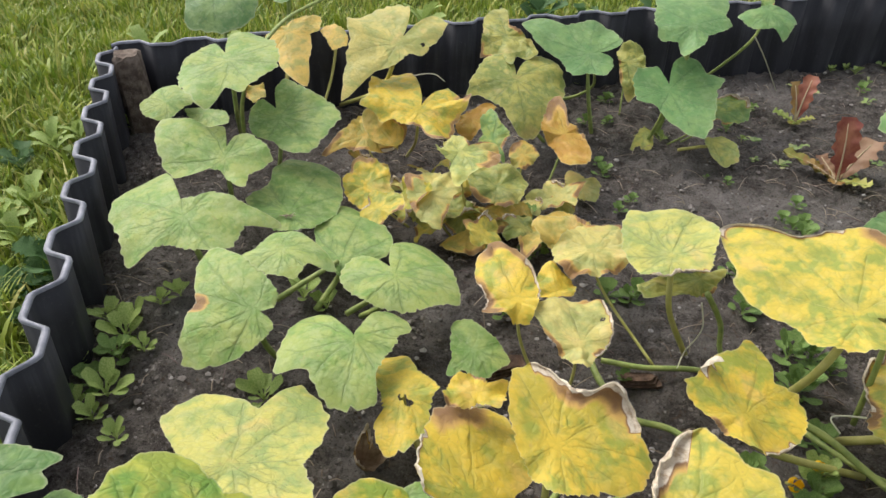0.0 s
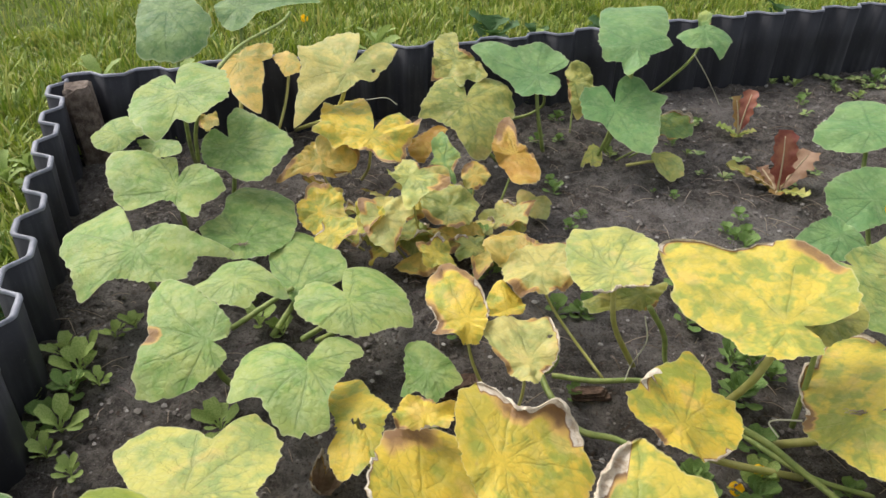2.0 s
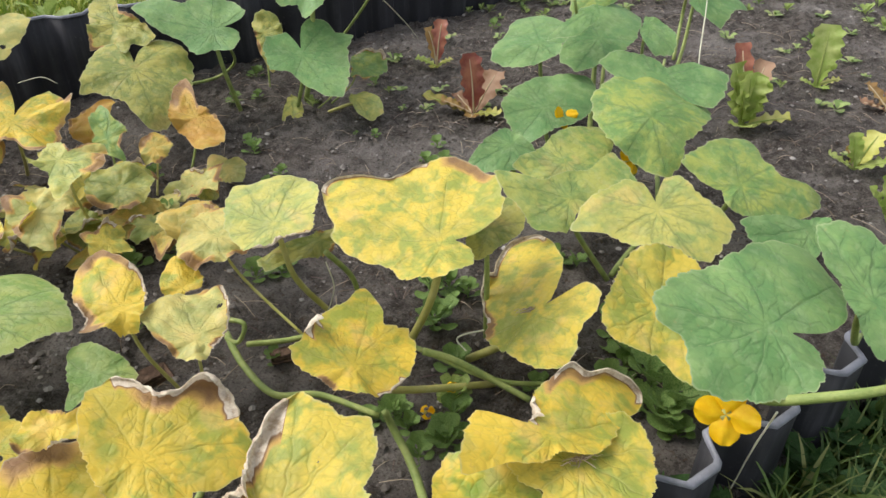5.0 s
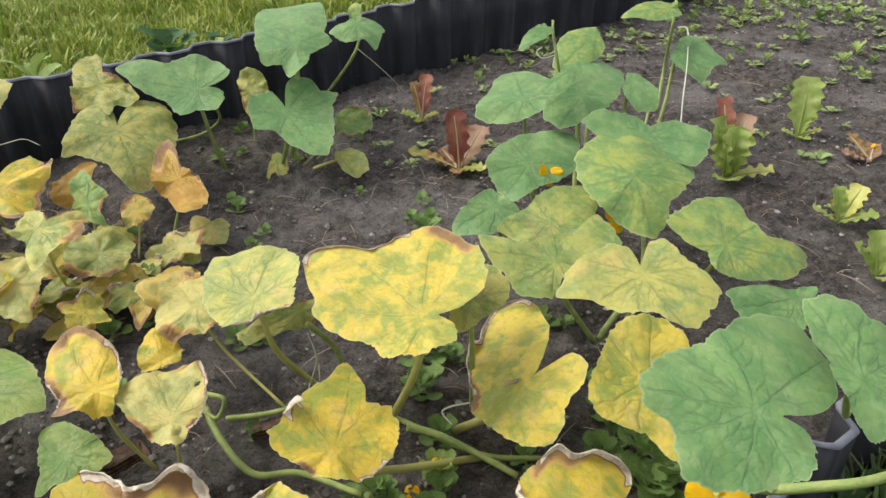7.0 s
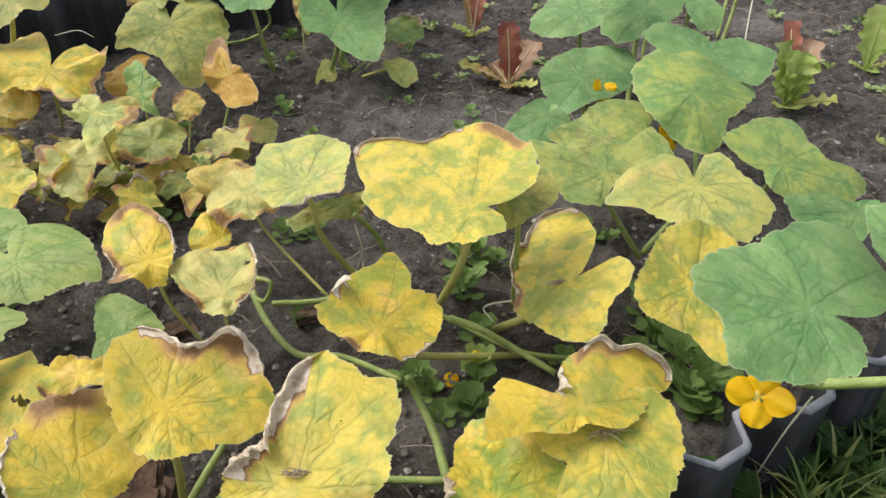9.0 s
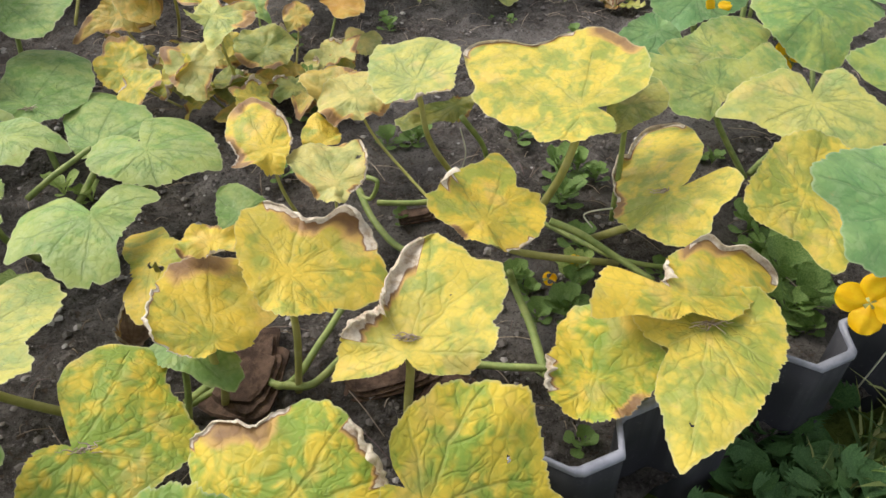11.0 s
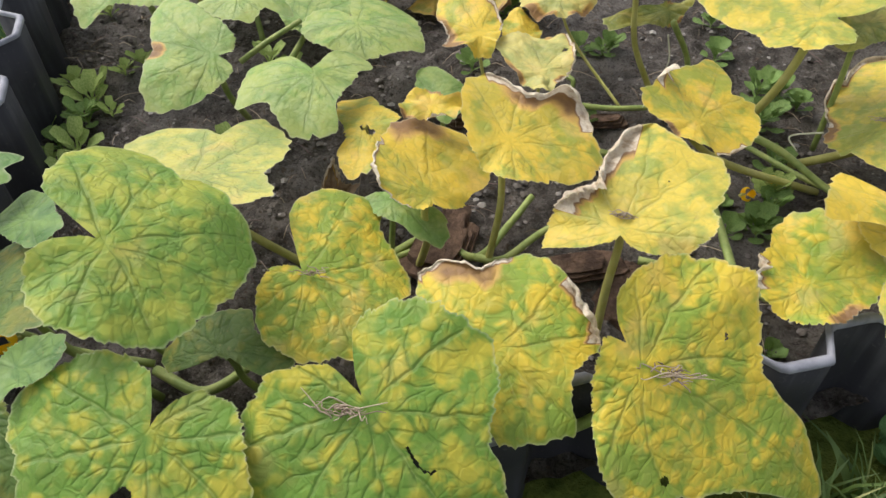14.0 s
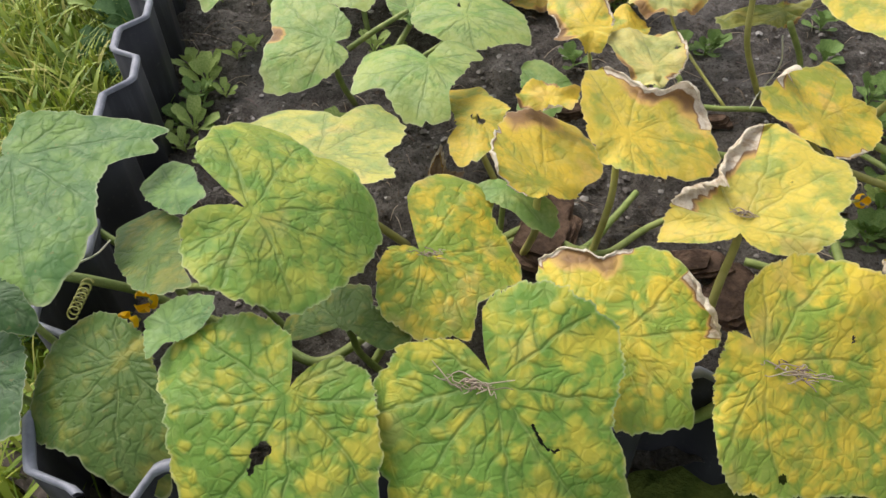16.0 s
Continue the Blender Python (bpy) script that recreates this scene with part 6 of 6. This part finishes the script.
def small_weed(x, y, size, verts, faces):
    """A low rosette of small round leaves, joined into the patch."""
    z = relief(x, y) - 0.002
    for i in range(8):
        a = i * 2.4 + WEED_RNG.uniform(-0.4, 0.4)
        ln, wd, up = size * WEED_RNG.uniform(0.5, 1.0), size * WEED_RNG.uniform(0.2, 0.32), WEED_RNG.uniform(0.1, 0.7)
        c, d = math.cos(a), math.sin(a)
        n = len(verts)
        for q, w in ((0.15, 0.12), (0.45, 0.7), (0.7, 1.0), (1.0, 0.45)):
            r, h = ln * q, z + ln * up * math.sin(q * 2)
            verts += [(x + c * r - d * wd * w, y + d * r + c * wd * w, h + wd * w * 0.2), (x + c * r + d * wd * w, y + d * r - c * wd * w, h + wd * w * 0.2)]
        faces += [(n + k, n + k + 1, n + k + 3, n + k + 2) for k in (0, 2, 4)]


patch_verts, patch_faces = [], []
for k in range(1500):
    u, v = WEED_RNG.uniform(1.1, 3.6), WEED_RNG.uniform(0.2, 1.27)
    thick = 0.05 + 0.25 * max(0, v - 0.5) + 0.5 * max(0, u - 1.5) * v
    if WEED_RNG.random() < thick * (0.2 + 2.0 * max(0, noise.noise((u * 4.5, v * 4.5, 2.5)) + 0.1)):
        p = bed(u, v)
        small_weed(p.x, p.y, WEED_RNG.uniform(0.012, 0.03), patch_verts, patch_faces)
tagged(link_mesh("weed_patch", patch_verts, patch_faces, WEED_MAT), "scattered low green weeds covering the bare soil", "weeds", kind="stuff")
for k in range(130):
    u, v = WEED_RNG.uniform(1.0, 3.3), WEED_RNG.uniform(0.25, 1.25)
    thick = 0.14 + 0.5 * max(0, v - 0.4) + 0.9 * max(0, u - 1.5) * v
    thick *= 0.45 + 1.2 * max(0, noise.noise((u * 3.1, v * 3.1, 5.5)) + 0.25)
    if WEED_RNG.random() < thick:
        p = bed(u, v)
        weed(p.x, p.y, WEED_RNG.uniform(0.018, 0.036) * (1 + 0.3 * max(0, u - 1.6)), WEED_RNG.choice((0, 0, 1)))

# ---- soil crumbs, litter and grass ----


def scatter(name, count, make, material, label, category, smooth=True):
    verts, faces = [], []
    for _ in range(count):
        v, f = make()
        n = len(verts)
        verts += v
        faces += [tuple(i + n for i in q) for q in f]
    tagged(link_mesh(name, verts, faces, material, smooth=smooth), label, category, kind="stuff")


SCATTER = random.Random(11)
OCTA = [(1, 0, 0), (0, 1, 0), (-1, 0, 0), (0, -1, 0), (0, 0, 1), (0, 0, -1), (0.6, 0.6, 0.45), (-0.6, 0.6, 0.45), (-0.6, -0.6, 0.45), (0.6, -0.6, 0.45)]
OCTA_FACES = [(0, 6, 9), (6, 1, 7), (7, 2, 8), (8, 3, 9), (4, 9, 6), (4, 6, 7), (4, 7, 8), (4, 8, 9), (0, 1, 6), (1, 2, 7), (2, 3, 8), (3, 0, 9), (5, 1, 0), (5, 2, 1), (5, 3, 2), (5, 0, 3)]


def crumb():
    u, v = 0.02 + 2.9 * SCATTER.random() ** 1.2, SCATTER.uniform(0.02, 1.28)
    p = bed(u, v)
    r = 0.0006 + 0.0026 * SCATTER.random() ** 6 if SCATTER.random() < 0.92 else SCATTER.uniform(0.002, 0.0055)
    z = relief(p.x, p.y) - 0.004 + r * 0.3
    a = SCATTER.uniform(0, 6.28)
    c, s = math.cos(a), math.sin(a)
    sq = SCATTER.uniform(0.5, 0.9)
    out = []
    for x, y, w in OCTA:
        x, y, w = (q * r * SCATTER.uniform(0.8, 1.2) for q in (x, y, w * sq))
        out.append((p.x + x * c - y * s, p.y + x * s + y * c, z + w))
    return out, OCTA_FACES


def straw():
    u, v = SCATTER.uniform(0.02, 2.2), SCATTER.uniform(0.02, 1.28)
    p = bed(u, v)
    p.z = relief(p.x, p.y)
    a = SCATTER.uniform(0, 6.28)
    ln = 0.008 + 0.055 * SCATTER.random() ** 2
    d = Vector((math.cos(a), math.sin(a), SCATTER.uniform(-0.05, 0.1))) * ln
    return tube([p, p + d * 0.5 + Vector((0, 0, 0.004)), p + d], 0.0006, 0.0004, 3, 2)


CRUMB = island_material("soil_crumbs", (0.06, 0.05, 0.042), (0.21, 0.183, 0.163), (0.45, 0.42, 0.39))
scatter("soil_crumbs", 34000, crumb, CRUMB, "loose crumbs and small stones on the soil", "soil crumbs", False)
scatter("straw_litter", 1500, straw, STRAW, "thin dry straw and root fibres on the soil", "litter")


def grass(name, regions, count, seed, height, material=GRASS):
    """Blades of grass in stretches of the lawn, given in the bed's own axes."""
    rng = np.random.default_rng(seed)
    verts, faces = [], []
    area = [(b - a) * (d - c) for a, b, c, d in regions]
    for (a, b, c, d), ar in zip(regions, area):
        k = int(count * ar / sum(area))
        u, v = rng.uniform(a, b, k), rng.uniform(c, d, k)
        px, py = CORNER.x + U.x * u + V.x * v, CORNER.y + U.y * u + V.y * v
        clump = 0.62 + 0.38 * np.sin(px * 17 + 2 * np.sin(py * 11)) * np.sin(py * 13 + 1 + np.sin(px * 23))
        h = height * clump * rng.uniform(0.45, 1.25, k)
        th = rng.uniform(0, 2 * np.pi, k)
        lean = rng.uniform(0.1, 1.1, k)
        w = 0.0011 + 0.0042 * rng.random(k) ** 3
        dx, dy = np.cos(th), np.sin(th)
        rows = []
        for t, ww in ((0, 1.0), (0.45, 0.9), (0.8, 0.55)):
            fx = px + dx * h * lean * t * t
            fy = py + dy * h * lean * t * t
            z = -0.03 + h * t * (1 - 0.3 * lean * t)
            rows.append(np.stack([fx - dy * w * ww, fy + dx * w * ww, z], 1))
            rows.append(np.stack([fx + dy * w * ww, fy - dx * w * ww, z], 1))
        rows.append(np.stack([px + dx * h * lean, py + dy * h * lean, -0.03 + h * (1 - 0.3 * lean)], 1))
        pts = np.stack(rows, 1).reshape(-1, 3)
        base = len(verts)
        verts += pts.tolist()
        for i in range(k):
            q = base + i * 7
            faces += [(q, q + 1, q + 3, q + 2), (q + 2, q + 3, q + 5, q + 4), (q + 4, q + 5, q + 6)]
    tagged(link_mesh(name, verts, faces, material), "uneven green lawn grass with some dry blades", "grass", kind="stuff")


grass("grass", [(-1.2, -0.03, -0.3, 2.4)], 42000, 3, 0.075)
grass("grass", [(-0.03, 3.4, 1.34, 2.9)], 44000, 4, 0.08)
grass("grass", [(-0.1, 1.3, -0.36, -0.085)], 9000, 5, 0.08, GRASS_SHADED)
grass("grass", [(-3.4, -1.2, -0.3, 2.4), (-3.4, 0.8, 2.4, 4.6)], 34000, 6, 0.09)
